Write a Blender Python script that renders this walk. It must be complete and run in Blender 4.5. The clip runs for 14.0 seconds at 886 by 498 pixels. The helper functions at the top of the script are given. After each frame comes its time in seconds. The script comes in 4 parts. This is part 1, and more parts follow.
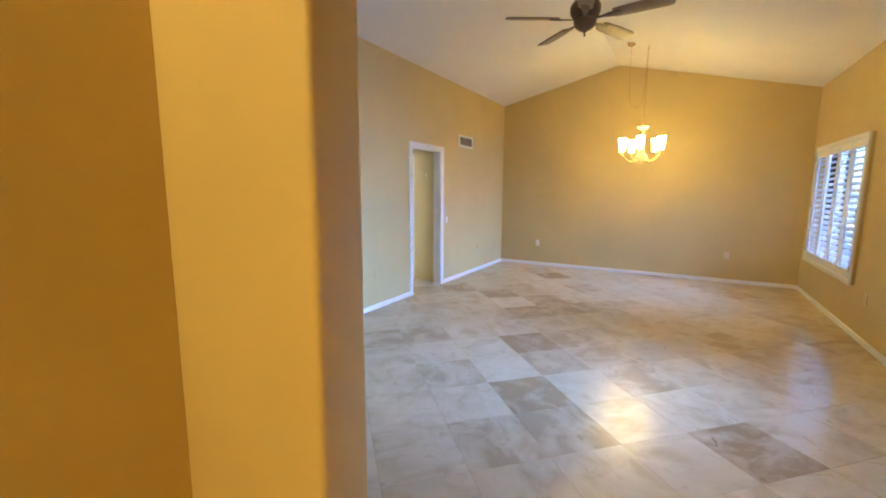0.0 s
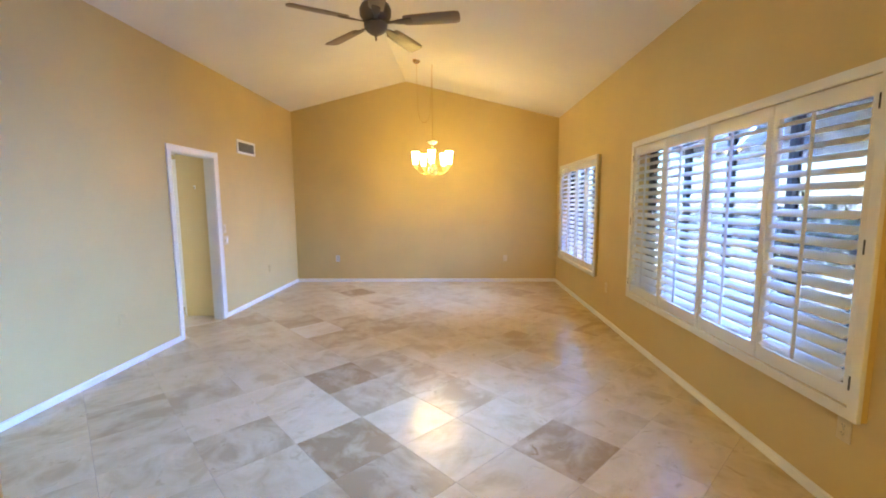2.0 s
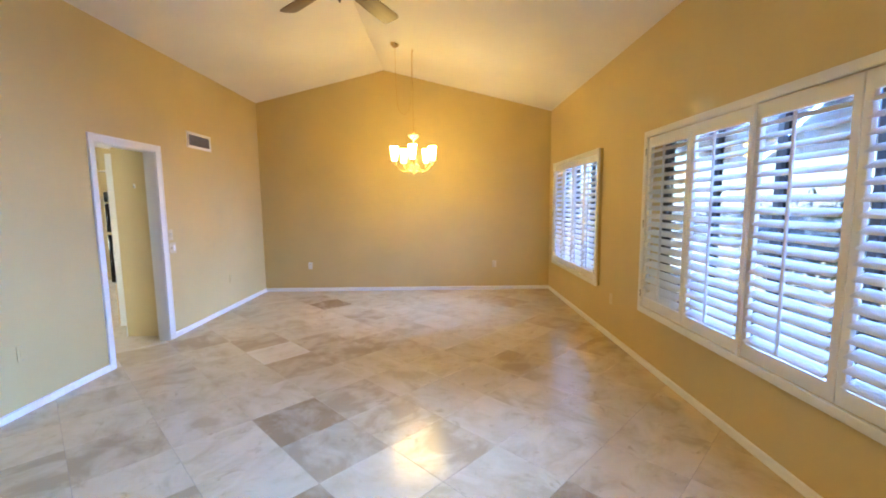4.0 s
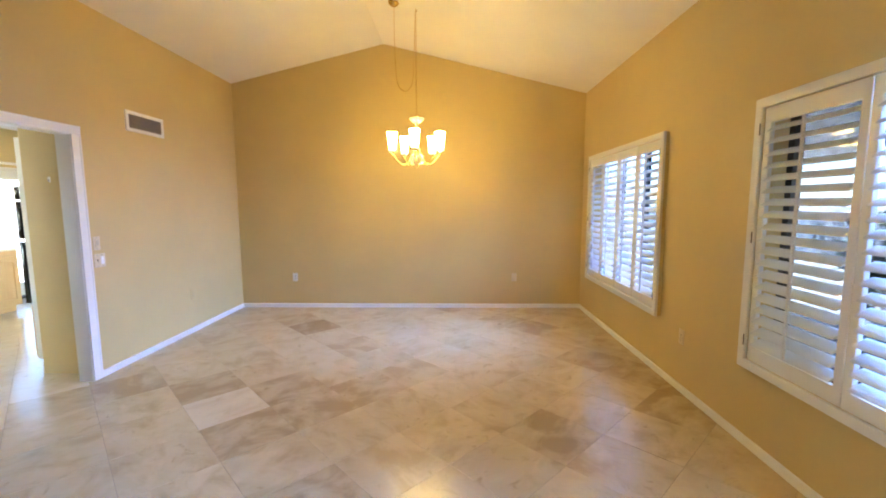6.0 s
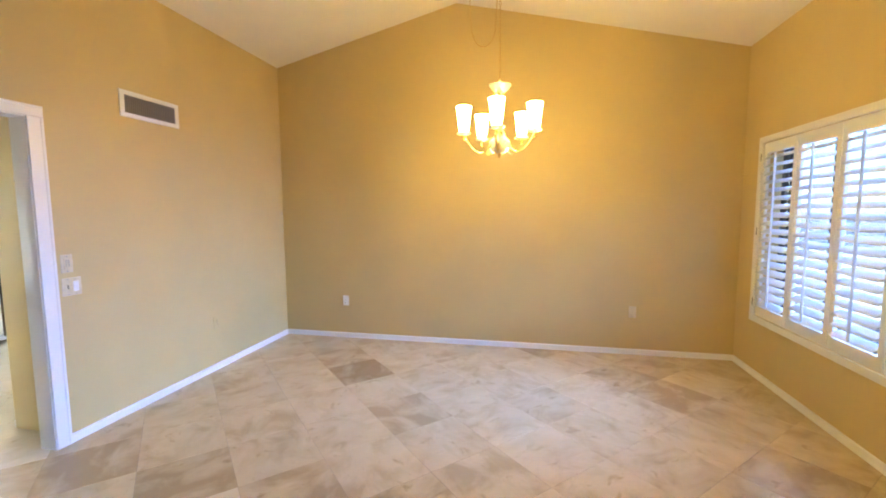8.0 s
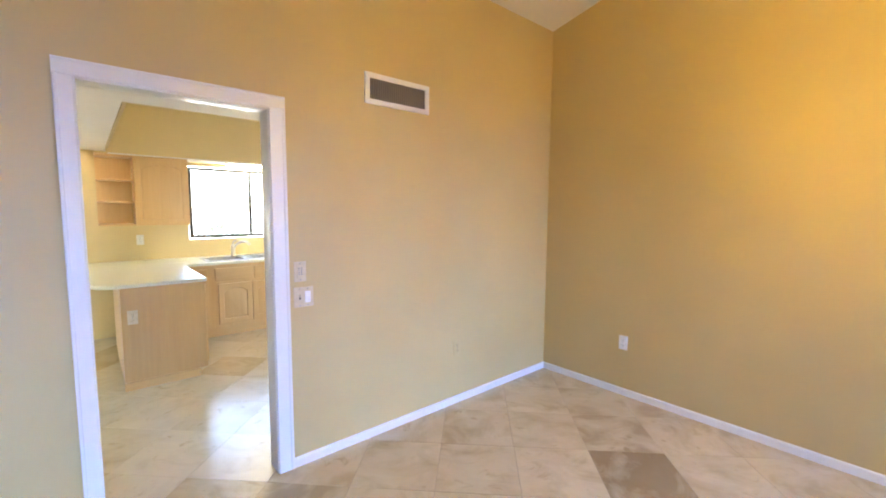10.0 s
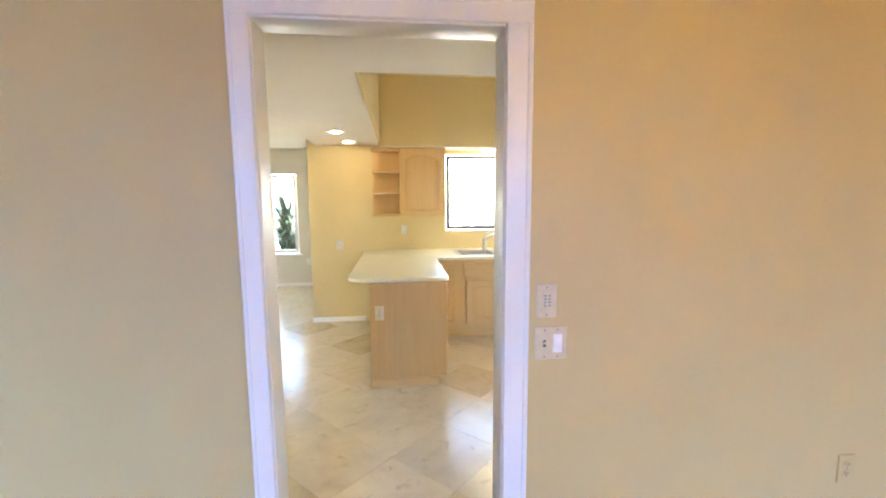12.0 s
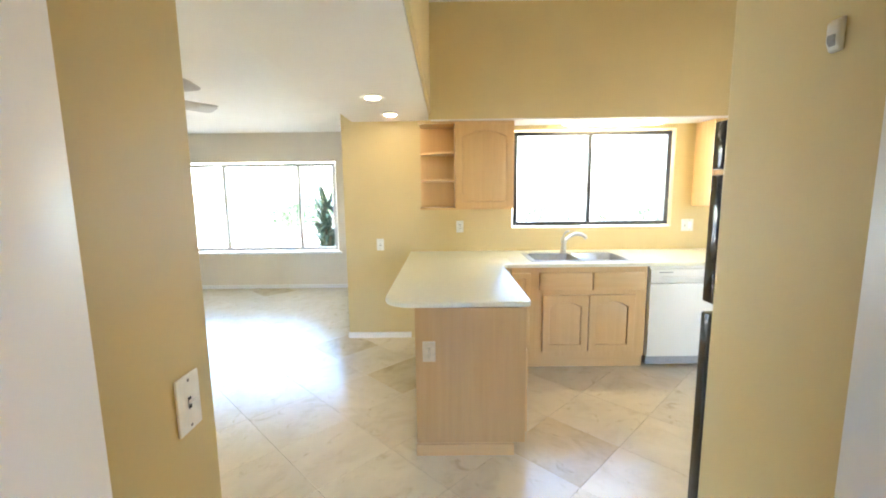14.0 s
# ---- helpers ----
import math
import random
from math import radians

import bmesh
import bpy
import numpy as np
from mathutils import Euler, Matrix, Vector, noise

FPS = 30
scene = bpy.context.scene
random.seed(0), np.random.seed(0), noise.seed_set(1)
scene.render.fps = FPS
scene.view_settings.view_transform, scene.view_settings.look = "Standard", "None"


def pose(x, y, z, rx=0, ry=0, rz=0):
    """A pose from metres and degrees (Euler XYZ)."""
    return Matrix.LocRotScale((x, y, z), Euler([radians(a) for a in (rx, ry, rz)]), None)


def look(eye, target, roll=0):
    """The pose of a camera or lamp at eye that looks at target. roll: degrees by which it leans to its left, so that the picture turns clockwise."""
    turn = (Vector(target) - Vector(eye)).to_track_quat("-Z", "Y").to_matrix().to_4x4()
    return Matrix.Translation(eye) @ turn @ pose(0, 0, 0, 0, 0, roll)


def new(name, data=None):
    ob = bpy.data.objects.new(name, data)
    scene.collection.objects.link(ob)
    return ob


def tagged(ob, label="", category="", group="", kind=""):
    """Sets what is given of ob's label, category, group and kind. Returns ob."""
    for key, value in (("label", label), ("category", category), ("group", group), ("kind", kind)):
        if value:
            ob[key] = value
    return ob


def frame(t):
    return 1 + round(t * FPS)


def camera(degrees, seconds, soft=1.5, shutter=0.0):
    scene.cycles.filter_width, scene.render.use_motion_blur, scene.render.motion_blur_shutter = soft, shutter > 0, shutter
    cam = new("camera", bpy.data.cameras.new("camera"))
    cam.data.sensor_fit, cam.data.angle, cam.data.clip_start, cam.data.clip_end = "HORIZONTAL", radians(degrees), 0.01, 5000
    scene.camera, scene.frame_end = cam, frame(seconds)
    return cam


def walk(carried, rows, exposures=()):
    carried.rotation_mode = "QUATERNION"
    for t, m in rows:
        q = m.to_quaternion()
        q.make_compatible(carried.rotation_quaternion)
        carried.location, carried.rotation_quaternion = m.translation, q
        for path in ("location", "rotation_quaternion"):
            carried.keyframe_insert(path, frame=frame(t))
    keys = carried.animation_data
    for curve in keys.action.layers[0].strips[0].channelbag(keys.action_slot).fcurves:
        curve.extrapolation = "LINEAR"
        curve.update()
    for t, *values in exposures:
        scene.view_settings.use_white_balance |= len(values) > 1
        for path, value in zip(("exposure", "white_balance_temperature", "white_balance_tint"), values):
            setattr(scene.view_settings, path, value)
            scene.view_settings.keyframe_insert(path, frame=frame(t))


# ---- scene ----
cam = camera(93.8, 14.0, 1.9)
PATH = [
    (0, (-0.055, 0.309, 1.457), (-1.039, 2.028, 1.176), 0.3),
    (0.5, (-0.091, 0.483, 1.485), (-0.786, 2.337, 1.21), 0.3),
    (1, (-0.162, 0.599, 1.489), (-0.592, 2.535, 1.228), 0.1),
    (1.5, (-0.215, 0.677, 1.485), (-0.431, 2.65, 1.24), -0.2),
    (2, (-0.243, 0.715, 1.482), (-0.314, 2.701, 1.254), -0.4),
    (2.5, (-0.254, 0.777, 1.48), (-0.25, 2.765, 1.262), -0.6),
    (5, (-0.217, 1.937, 1.469), (-0.216, 3.924, 1.245), -0.6),
    (5.5, (-0.192, 2.222, 1.477), (-0.214, 4.21, 1.255), -0.5),
    (6, (-0.234, 2.528, 1.476), (-0.281, 4.516, 1.257), -0.2),
    (6.5, (-0.23, 2.854, 1.462), (-0.309, 4.841, 1.248), -0.2),
    (7, (-0.226, 3.196, 1.466), (-0.355, 5.181, 1.261), -0.2),
    (7.2, (-0.245, 3.335, 1.46), (-0.407, 5.319, 1.26), -0.3),
    (9.3, (-0.713, 4.721, 1.486), (-1.824, 6.375, 1.316), 0.5),
    (9.5, (-0.781, 4.82, 1.489), (-2.01, 6.388, 1.312), 0.6),
    (10, (-0.95, 5.035, 1.503), (-2.455, 6.339, 1.317), 0.4),
    (10.5, (-1.212, 5.202, 1.493), (-2.94, 6.19, 1.3), 0.0),
    (11, (-1.471, 5.326, 1.483), (-3.343, 6.0, 1.282), -0.2),
    (11.5, (-1.701, 5.449, 1.491), (-3.647, 5.86, 1.277), -0.3),
    (12, (-1.918, 5.454, 1.494), (-3.893, 5.668, 1.257), -0.4),
    (12.5, (-2.158, 5.429, 1.493), (-4.14, 5.518, 1.24), -0.2),
    (13, (-2.434, 5.453, 1.481), (-4.416, 5.477, 1.215), -0.1),
    (13.5, (-2.691, 5.439, 1.48), (-4.672, 5.428, 1.202), -0.2),
    (14, (-2.972, 5.394, 1.472), (-4.953, 5.38, 1.197), -0.7),
]
EXPOSURES = [(0.0, 4.75, 6800, 9), (2.0, 4.88, 7250, 11), (5.0, 4.85, 7350, 10), (7.0, 4.9, 7250, 11), (9.5, 4.95, 7400, 11), (10.5, 4.9, 7500, 12), (11.5, 4.85, 7800, 12), (12.5, 4.82, 8100, 13), (13.5, 4.7, 7900, 13), (14.0, 4.85, 7050, 11)]
walk(cam, [(t, look(eye, target, roll)) for t, eye, target, roll in PATH], EXPOSURES)

# ---- world, sun, exposure ----
world = bpy.data.worlds.new("sky")
scene.world = world
world.use_nodes = True
wn = world.node_tree
sky = wn.nodes.new("ShaderNodeTexSky")
sky.sky_type = "NISHITA"
sky.sun_disc = False
sky.sun_elevation = radians(58)
sky.sun_rotation = radians(180)
sky.air_density, sky.dust_density, sky.ozone_density = 1.0, 0.6, 3.0
bg = wn.nodes["Background"]
bg.inputs["Strength"].default_value = 0.15
wn.links.new(sky.outputs[0], bg.inputs["Color"])

sun_data = bpy.data.lights.new("sun", "SUN")
sun_data.energy, sun_data.angle, sun_data.color = 3.8, radians(0.5), (1.0, 0.95, 0.87)
sun = new("sun", sun_data)
sun.matrix_world = look((0, -20, 32), (0, 0, 0))

# skylight standing in the two shuttered openings
for y, z, w, h, watts, aside in ((3.76, 1.28, 2.4, 1.3, 10.5, 0.3), (7.01, 1.28, 1.8, 1.3, 6.5, 0.0)):
    day = bpy.data.lights.new("window_daylight", "AREA")
    day.shape, day.size, day.size_y, day.energy, day.color = "RECTANGLE", h, w, watts, (0.16, 0.37, 1.0)
    day.spread = radians(70)
    new("window_daylight", day).matrix_world = look((1.83, y, z), (0.0, y - aside, z - 0.46))

# warm fill added out of view to brighten the entry stub
entry = bpy.data.lights.new("entry_fill", "AREA")
entry.shape, entry.size, entry.energy, entry.color = "DISK", 0.12, 3.4, (1.0, 0.80, 0.33)
new("entry_fill", entry).matrix_world = look((-1.32, -1.20, 3.50), (-1.32, -1.15, 0.0))

SHADE_GLOW = 2.75
CAN_GLOW = 3.2
TUBE_GLOW = 2.6


# ---- mesh helpers ----
def box(bm, x0, x1, y0, y1, z0, z1):
    vs = [bm.verts.new((x, y, z)) for x in (x0, x1) for y in (y0, y1) for z in (z0, z1)]
    for f in ((0, 1, 3, 2), (4, 6, 7, 5), (0, 4, 5, 1), (2, 3, 7, 6), (0, 2, 6, 4), (1, 5, 7, 3)):
        bm.faces.new([vs[i] for i in f])
    return vs


def soften(bm, width=0.002, segments=2, angle=40):
    bm.normal_update()
    es = [e for e in bm.edges if len(e.link_faces) == 2 and e.calc_face_angle(0) > radians(angle)]
    bmesh.ops.bevel(bm, geom=es, offset=width, segments=segments, profile=0.5, affect="EDGES", clamp_overlap=True)
    return bm


def prism(bm, pts, axis, lo, hi):
    """A polygon pts in the two other axes, drawn out along axis from lo to hi."""
    def at(a, b, c):
        return {"x": (c, a, b), "y": (a, c, b), "z": (a, b, c)}[axis]
    low = [bm.verts.new(at(a, b, lo)) for a, b in pts]
    high = [bm.verts.new(at(a, b, hi)) for a, b in pts]
    n = len(pts)
    bm.faces.new(low)
    bm.faces.new(list(reversed(high)))
    for i in range(n):
        bm.faces.new((low[i], high[i], high[(i + 1) % n], low[(i + 1) % n]))
    bmesh.ops.recalc_face_normals(bm, faces=bm.faces)


def lathe(bm, profile, n=20, cx=0.0, cy=0.0):
    """A turned shape: profile of (radius, z) from bottom to top."""
    rings = []
    for r, z in profile:
        rings.append([bm.verts.new((cx + r * math.cos(2 * math.pi * i / n), cy + r * math.sin(2 * math.pi * i / n), z)) for i in range(n)])
    for a, b in zip(rings, rings[1:]):
        for i in range(n):
            bm.faces.new((a[i], a[(i + 1) % n], b[(i + 1) % n], b[i]))
    for ring, flip in ((rings[0], True), (rings[-1], False)):
        bm.faces.new(list(reversed(ring)) if flip else ring)
    return bm


def tube(bm, pts, r, n=8):
    """A round bar along pts."""
    pts = [Vector(p) for p in pts]
    rings = []
    side = None
    for i, p in enumerate(pts):
        d = (pts[min(i + 1, len(pts) - 1)] - pts[max(i - 1, 0)]).normalized()
        if side is None:
            side = d.orthogonal().normalized()
        side = (side - d * side.dot(d)).normalized()
        up = d.cross(side)
        rings.append([bm.verts.new(p + r * (math.cos(a) * side + math.sin(a) * up)) for a in (2 * math.pi * k / n for k in range(n))])
    for a, b in zip(rings, rings[1:]):
        for i in range(n):
            bm.faces.new((a[i], a[(i + 1) % n], b[(i + 1) % n], b[i]))
    bm.faces.new(list(reversed(rings[0])))
    bm.faces.new(rings[-1])
    return bm


def slab(bm, axis, lo, hi, span_a, span_b, holes=()):
    """A wall or plate, thick from lo to hi along axis, over span_a by span_b, with rectangular holes (a0, a1, b0, b1) through it."""
    ca = sorted({*span_a, *(v for h in holes for v in h[:2])})
    cb = sorted({*span_b, *(v for h in holes for v in h[2:])})
    ca = [v for v in ca if span_a[0] <= v <= span_a[1]]
    cb = [v for v in cb if span_b[0] <= v <= span_b[1]]

    def at(a, b, c):
        return {"x": (c, a, b), "y": (a, c, b), "z": (a, b, c)}[axis]
    verts = {}

    def v(i, j, k):
        key = (i, j, k)
        if key not in verts:
            verts[key] = bm.verts.new(at(ca[i], cb[j], (lo, hi)[k]))
        return verts[key]

    def solid(i, j):
        if not (0 <= i < len(ca) - 1 and 0 <= j < len(cb) - 1):
            return False
        ma, mb = (ca[i] + ca[i + 1]) / 2, (cb[j] + cb[j + 1]) / 2
        return not any(h[0] < ma < h[1] and h[2] < mb < h[3] for h in holes)
    for i in range(len(ca) - 1):
        for j in range(len(cb) - 1):
            if not solid(i, j):
                continue
            for k in (0, 1):
                bm.faces.new((v(i, j, k), v(i + 1, j, k), v(i + 1, j + 1, k), v(i, j + 1, k)))
            for di, dj, e in ((-1, 0, ((i, j), (i, j + 1))), (1, 0, ((i + 1, j), (i + 1, j + 1))), (0, -1, ((i, j), (i + 1, j))), (0, 1, ((i, j + 1), (i + 1, j + 1)))):
                if not solid(i + di, j + dj):
                    (p, q), (r, s) = e
                    bm.faces.new((v(p, q, 0), v(r, s, 0), v(r, s, 1), v(p, q, 1)))
    bmesh.ops.recalc_face_normals(bm, faces=bm.faces)
    return bm


def smooth(me, angle=35):
    for p in me.polygons:
        p.use_smooth = True
    me.set_sharp_from_angle(angle=radians(angle))


def meshed(name, bm, material, round_off=False):
    bmesh.ops.recalc_face_normals(bm, faces=bm.faces)
    me = bpy.data.meshes.new(name)
    bm.to_mesh(me)
    bm.free()
    me.materials.append(material)
    if round_off:
        smooth(me)
    return me


def part(name, bm, material, parent=None, label="", round_off=False):
    ob = new(name, meshed(name, bm, material, round_off))
    ob.parent = parent
    return tagged(ob, label) if label else ob


def again(name, me, parent, m=None):
    """One more piece on a mesh that is already there."""
    ob = new(name, me)
    ob.parent = parent
    if m is not None:
        ob.matrix_basis = m
    return ob


def thing(name, m, label, category, group=""):
    ob = new(name)
    ob.empty_display_size = 0.1
    ob.matrix_basis = m
    return tagged(ob, label, category, group)


def structure(name, bm, material, label="", round_off=False):
    return tagged(part(name, bm, material, None, label, round_off), kind="structure")


def BM():
    return bmesh.new()


# ---- materials ----
def nodes_of(name):
    m = bpy.data.materials.new(name)
    m.use_nodes = True
    nt = m.node_tree
    return m, nt, nt.nodes["Principled BSDF"]


def node(nt, kind, **sets):
    n = nt.nodes.new(kind)
    for k, val in sets.items():
        n.inputs[k.replace("_", " ")].default_value = val
    return n


def ramp(nt, fac, stops):
    r = nt.nodes.new("ShaderNodeValToRGB")
    while len(r.color_ramp.elements) < len(stops):
        r.color_ramp.elements.new(0.5)
    for e, (pos, col) in zip(r.color_ramp.elements, stops):
        e.position, e.color = pos, (*col, 1)
    nt.links.new(fac, r.inputs["Fac"])
    return r


def bump(nt, bsdf, height, strength, distance):
    b = node(nt, "ShaderNodeBump", Strength=strength, Distance=distance)
    nt.links.new(height, b.inputs["Height"])
    nt.links.new(b.outputs[0], bsdf.inputs["Normal"])
    return b


def paint(name, col, rough=0.6, vary=0.06, grain=220.0, relief=0.12, blotch=1.3):
    """Painted drywall or wood: a slow drift of tone and a fine roller texture."""
    m, nt, p = nodes_of(name)
    tc = nt.nodes.new("ShaderNodeTexCoord")
    slow = node(nt, "ShaderNodeTexNoise", Scale=blotch, Detail=4.0)
    fine = node(nt, "ShaderNodeTexNoise", Scale=grain, Detail=3.0)
    nt.links.new(tc.outputs["Object"], slow.inputs["Vector"])
    nt.links.new(tc.outputs["Object"], fine.inputs["Vector"])
    lo = tuple(c * (1 - vary) for c in col)
    hi = tuple(min(1, c * (1 + vary)) for c in col)
    r = ramp(nt, slow.outputs["Fac"], [(0.3, lo), (0.7, hi)])
    nt.links.new(r.outputs[0], p.inputs["Base Color"])
    p.inputs["Roughness"].default_value = rough
    bump(nt, p, fine.outputs["Fac"], relief, 0.002)
    return m


def plain(name, col, rough=0.4, metal=0.0, scratch=0.0):
    m, nt, p = nodes_of(name)
    tc = nt.nodes.new("ShaderNodeTexCoord")
    n = node(nt, "ShaderNodeTexNoise", Scale=35.0, Detail=4.0)
    nt.links.new(tc.outputs["Object"], n.inputs["Vector"])
    r = ramp(nt, n.outputs["Fac"], [(0.3, tuple(c * 0.93 for c in col)), (0.7, tuple(min(1, c * 1.05) for c in col))])
    nt.links.new(r.outputs[0], p.inputs["Base Color"])
    p.inputs["Roughness"].default_value = rough
    p.inputs["Metallic"].default_value = metal
    if scratch:
        bump(nt, p, n.outputs["Fac"], scratch, 0.001)
    return m


def glow(name, col, strength, base=(0.9, 0.9, 0.88)):
    m, nt, p = nodes_of(name)
    p.inputs["Base Color"].default_value = (*base, 1)
    p.inputs["Emission Color"].default_value = (*col, 1)
    p.inputs["Emission Strength"].default_value = strength
    return m


def clear(name, col=(1, 1, 1), rough=0.0):
    m, nt, p = nodes_of(name)
    p.inputs["Base Color"].default_value = (*col, 1)
    p.inputs["Transmission Weight"].default_value = 1.0
    p.inputs["Roughness"].default_value = rough
    p.inputs["IOR"].default_value = 1.45
    return m


def wood(name, light, dark, rough=0.38, along="Z"):
    m, nt, p = nodes_of(name)
    tc = nt.nodes.new("ShaderNodeTexCoord")
    mp = nt.nodes.new("ShaderNodeMapping")
    mp.inputs["Scale"].default_value = {"Z": (38, 38, 1.6), "Y": (38, 1.6, 38), "X": (1.6, 38, 38)}[along]
    nt.links.new(tc.outputs["Object"], mp.inputs["Vector"])
    g = node(nt, "ShaderNodeTexNoise", Scale=1.0, Detail=6.0, Roughness=0.6, Distortion=0.4)
    nt.links.new(mp.outputs[0], g.inputs["Vector"])
    slow = node(nt, "ShaderNodeTexNoise", Scale=2.2, Detail=2.0)
    nt.links.new(tc.outputs["Object"], slow.inputs["Vector"])
    add = nt.nodes.new("ShaderNodeMath")
    add.operation = "MULTIPLY_ADD"
    add.inputs[1].default_value = 0.35
    nt.links.new(slow.outputs["Fac"], add.inputs[0])
    nt.links.new(g.outputs["Fac"], add.inputs[2])
    r = ramp(nt, add.outputs[0], [(0.45, dark), (0.85, light)])
    nt.links.new(r.outputs[0], p.inputs["Base Color"])
    p.inputs["Roughness"].default_value = rough
    bump(nt, p, g.outputs["Fac"], 0.05, 0.001)
    return m


def travertine(name, pale, mid, stain, amount):
    """Polished, filled travertine: cloudy beds, brown stains and small pits, shifted from tile to tile."""
    m, nt, p = nodes_of(name)
    tc = nt.nodes.new("ShaderNodeTexCoord")
    info = nt.nodes.new("ShaderNodeObjectInfo")
    geo = nt.nodes.new("ShaderNodeNewGeometry")
    mul = nt.nodes.new("ShaderNodeMath")
    mul.operation = "MULTIPLY"
    mul.inputs[1].default_value = 57.0
    both = nt.nodes.new("ShaderNodeMath")
    both.operation = "ADD"
    nt.links.new(info.outputs["Random"], both.inputs[0])
    nt.links.new(geo.outputs["Random Per Island"], both.inputs[1])
    nt.links.new(both.outputs[0], mul.inputs[0])
    mp = nt.nodes.new("ShaderNodeMapping")
    mp.inputs["Scale"].default_value = (1.0, 1.4, 1.0)
    nt.links.new(tc.outputs["Object"], mp.inputs["Vector"])
    nt.links.new(mul.outputs[0], mp.inputs["Location"])
    cloud = node(nt, "ShaderNodeTexNoise", Scale=3.4, Detail=6.0, Roughness=0.55, Distortion=0.8)
    blot = node(nt, "ShaderNodeTexNoise", Scale=3.6, Detail=7.0, Roughness=0.58, Distortion=0.5)
    for n in (cloud, blot):
        nt.links.new(mp.outputs[0], n.inputs["Vector"])
    base = ramp(nt, cloud.outputs["Fac"], [(0.30, mid), (0.68, pale)])
    mask = ramp(nt, blot.outputs["Fac"], [(amount - 0.07, (1, 1, 1)), (amount + 0.02, (0.45, 0.45, 0.45)), (amount + 0.13, (0, 0, 0))])
    mix = nt.nodes.new("ShaderNodeMixRGB")
    mix.inputs["Color2"].default_value = (*stain, 1)
    nt.links.new(base.outputs[0], mix.inputs["Color1"])
    soft = nt.nodes.new("ShaderNodeMath")
    soft.operation = "MULTIPLY"
    soft.inputs[1].default_value = 0.72
    nt.links.new(mask.outputs[0], soft.inputs[0])
    fleck = node(nt, "ShaderNodeTexNoise", Scale=8.5, Detail=7.0, Roughness=0.6, Distortion=0.7)
    nt.links.new(mp.outputs[0], fleck.inputs["Vector"])
    flecks = ramp(nt, fleck.outputs["Fac"], [(0.30, (0.85, 0.85, 0.85)), (0.37, (0.25, 0.25, 0.25)), (0.44, (0, 0, 0))])
    most = nt.nodes.new("ShaderNodeMath")
    most.operation = "MAXIMUM"
    nt.links.new(soft.outputs[0], most.inputs[0])
    nt.links.new(flecks.outputs[0], most.inputs[1])
    nt.links.new(most.outputs[0], mix.inputs["Fac"])
    tone = nt.nodes.new("ShaderNodeHueSaturation")
    val = nt.nodes.new("ShaderNodeMapRange")
    val.inputs["To Min"].default_value, val.inputs["To Max"].default_value = 0.93, 1.05
    nt.links.new(both.outputs[0], val.inputs["Value"])
    nt.links.new(val.outputs[0], tone.inputs["Value"])
    nt.links.new(mix.outputs[0], tone.inputs["Color"])
    nt.links.new(tone.outputs[0], p.inputs["Base Color"])
    rr = ramp(nt, blot.outputs["Fac"], [(0.35, (0.27, 0.27, 0.27)), (0.65, (0.17, 0.17, 0.17))])
    nt.links.new(rr.outputs[0], p.inputs["Roughness"])
    p.inputs["Specular IOR Level"].default_value = 0.6
    bump(nt, p, cloud.outputs["Fac"], 0.05, 0.004)
    return m


WALL = paint("tan_wall_paint", (0.59, 0.445, 0.20), 0.5, 0.05)
KITCHEN_WALL = paint("yellow_tan_wall_paint", (0.64, 0.495, 0.24), 0.5, 0.05)
FAMILY_WALL = paint("beige_wall_paint", (0.70, 0.63, 0.52), 0.6, 0.05)
CEILING = paint("white_ceiling_texture", (0.80, 0.76, 0.70), 0.8, 0.03, 60.0, 0.35)
TRIM = paint("white_semigloss_trim", (0.80, 0.79, 0.77), 0.3, 0.03, 90.0, 0.05)
GLOSS = paint("white_gloss_jamb", (0.79, 0.78, 0.74), 0.33, 0.03, 25.0, 0.08)
# one white paint in two tones: louvres coloured as shaded, frames as lamplit
SHUTTER = paint("shutter_paint_in_shade", (0.60, 0.61, 0.62), 0.55, 0.02, 120.0, 0.04)
SHUTTER_FRAME = paint("shutter_paint_lamplit", (0.74, 0.73, 0.69), 0.45, 0.02, 120.0, 0.04)
GROUT = paint("sand_grout", (0.33, 0.26, 0.18), 0.7, 0.1)
TILE = travertine("travertine_pale", (0.66, 0.54, 0.35), (0.58, 0.46, 0.285), (0.44, 0.335, 0.19), 0.41)
TILE_MID = travertine("travertine_mottled", (0.62, 0.50, 0.325), (0.53, 0.415, 0.25), (0.365, 0.265, 0.14), 0.49)
TILE_DARK = travertine("travertine_brown", (0.58, 0.46, 0.30), (0.44, 0.335, 0.195), (0.28, 0.175, 0.075), 0.55)
TILE_WHITE = travertine("travertine_cream", (0.74, 0.64, 0.465), (0.68, 0.58, 0.41), (0.56, 0.45, 0.29), 0.34)
MAPLE = wood("pale_maple", (0.68, 0.44, 0.20), (0.63, 0.39, 0.165))
MAPLE_ACROSS = wood("pale_maple_level", (0.68, 0.44, 0.20), (0.63, 0.39, 0.165), along="Y")
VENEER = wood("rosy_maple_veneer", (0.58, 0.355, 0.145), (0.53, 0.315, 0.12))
LAMINATE = paint("cream_laminate", (0.76, 0.74, 0.57), 0.3, 0.02, 400.0, 0.03, 30.0)
WHITE_PLASTIC = plain("white_plastic", (0.78, 0.77, 0.72), 0.35)
ALMOND = plain("almond_plastic", (0.66, 0.56, 0.37), 0.4)
APPLIANCE = paint("white_enamel", (0.80, 0.78, 0.72), 0.3, 0.02, 90.0, 0.02)
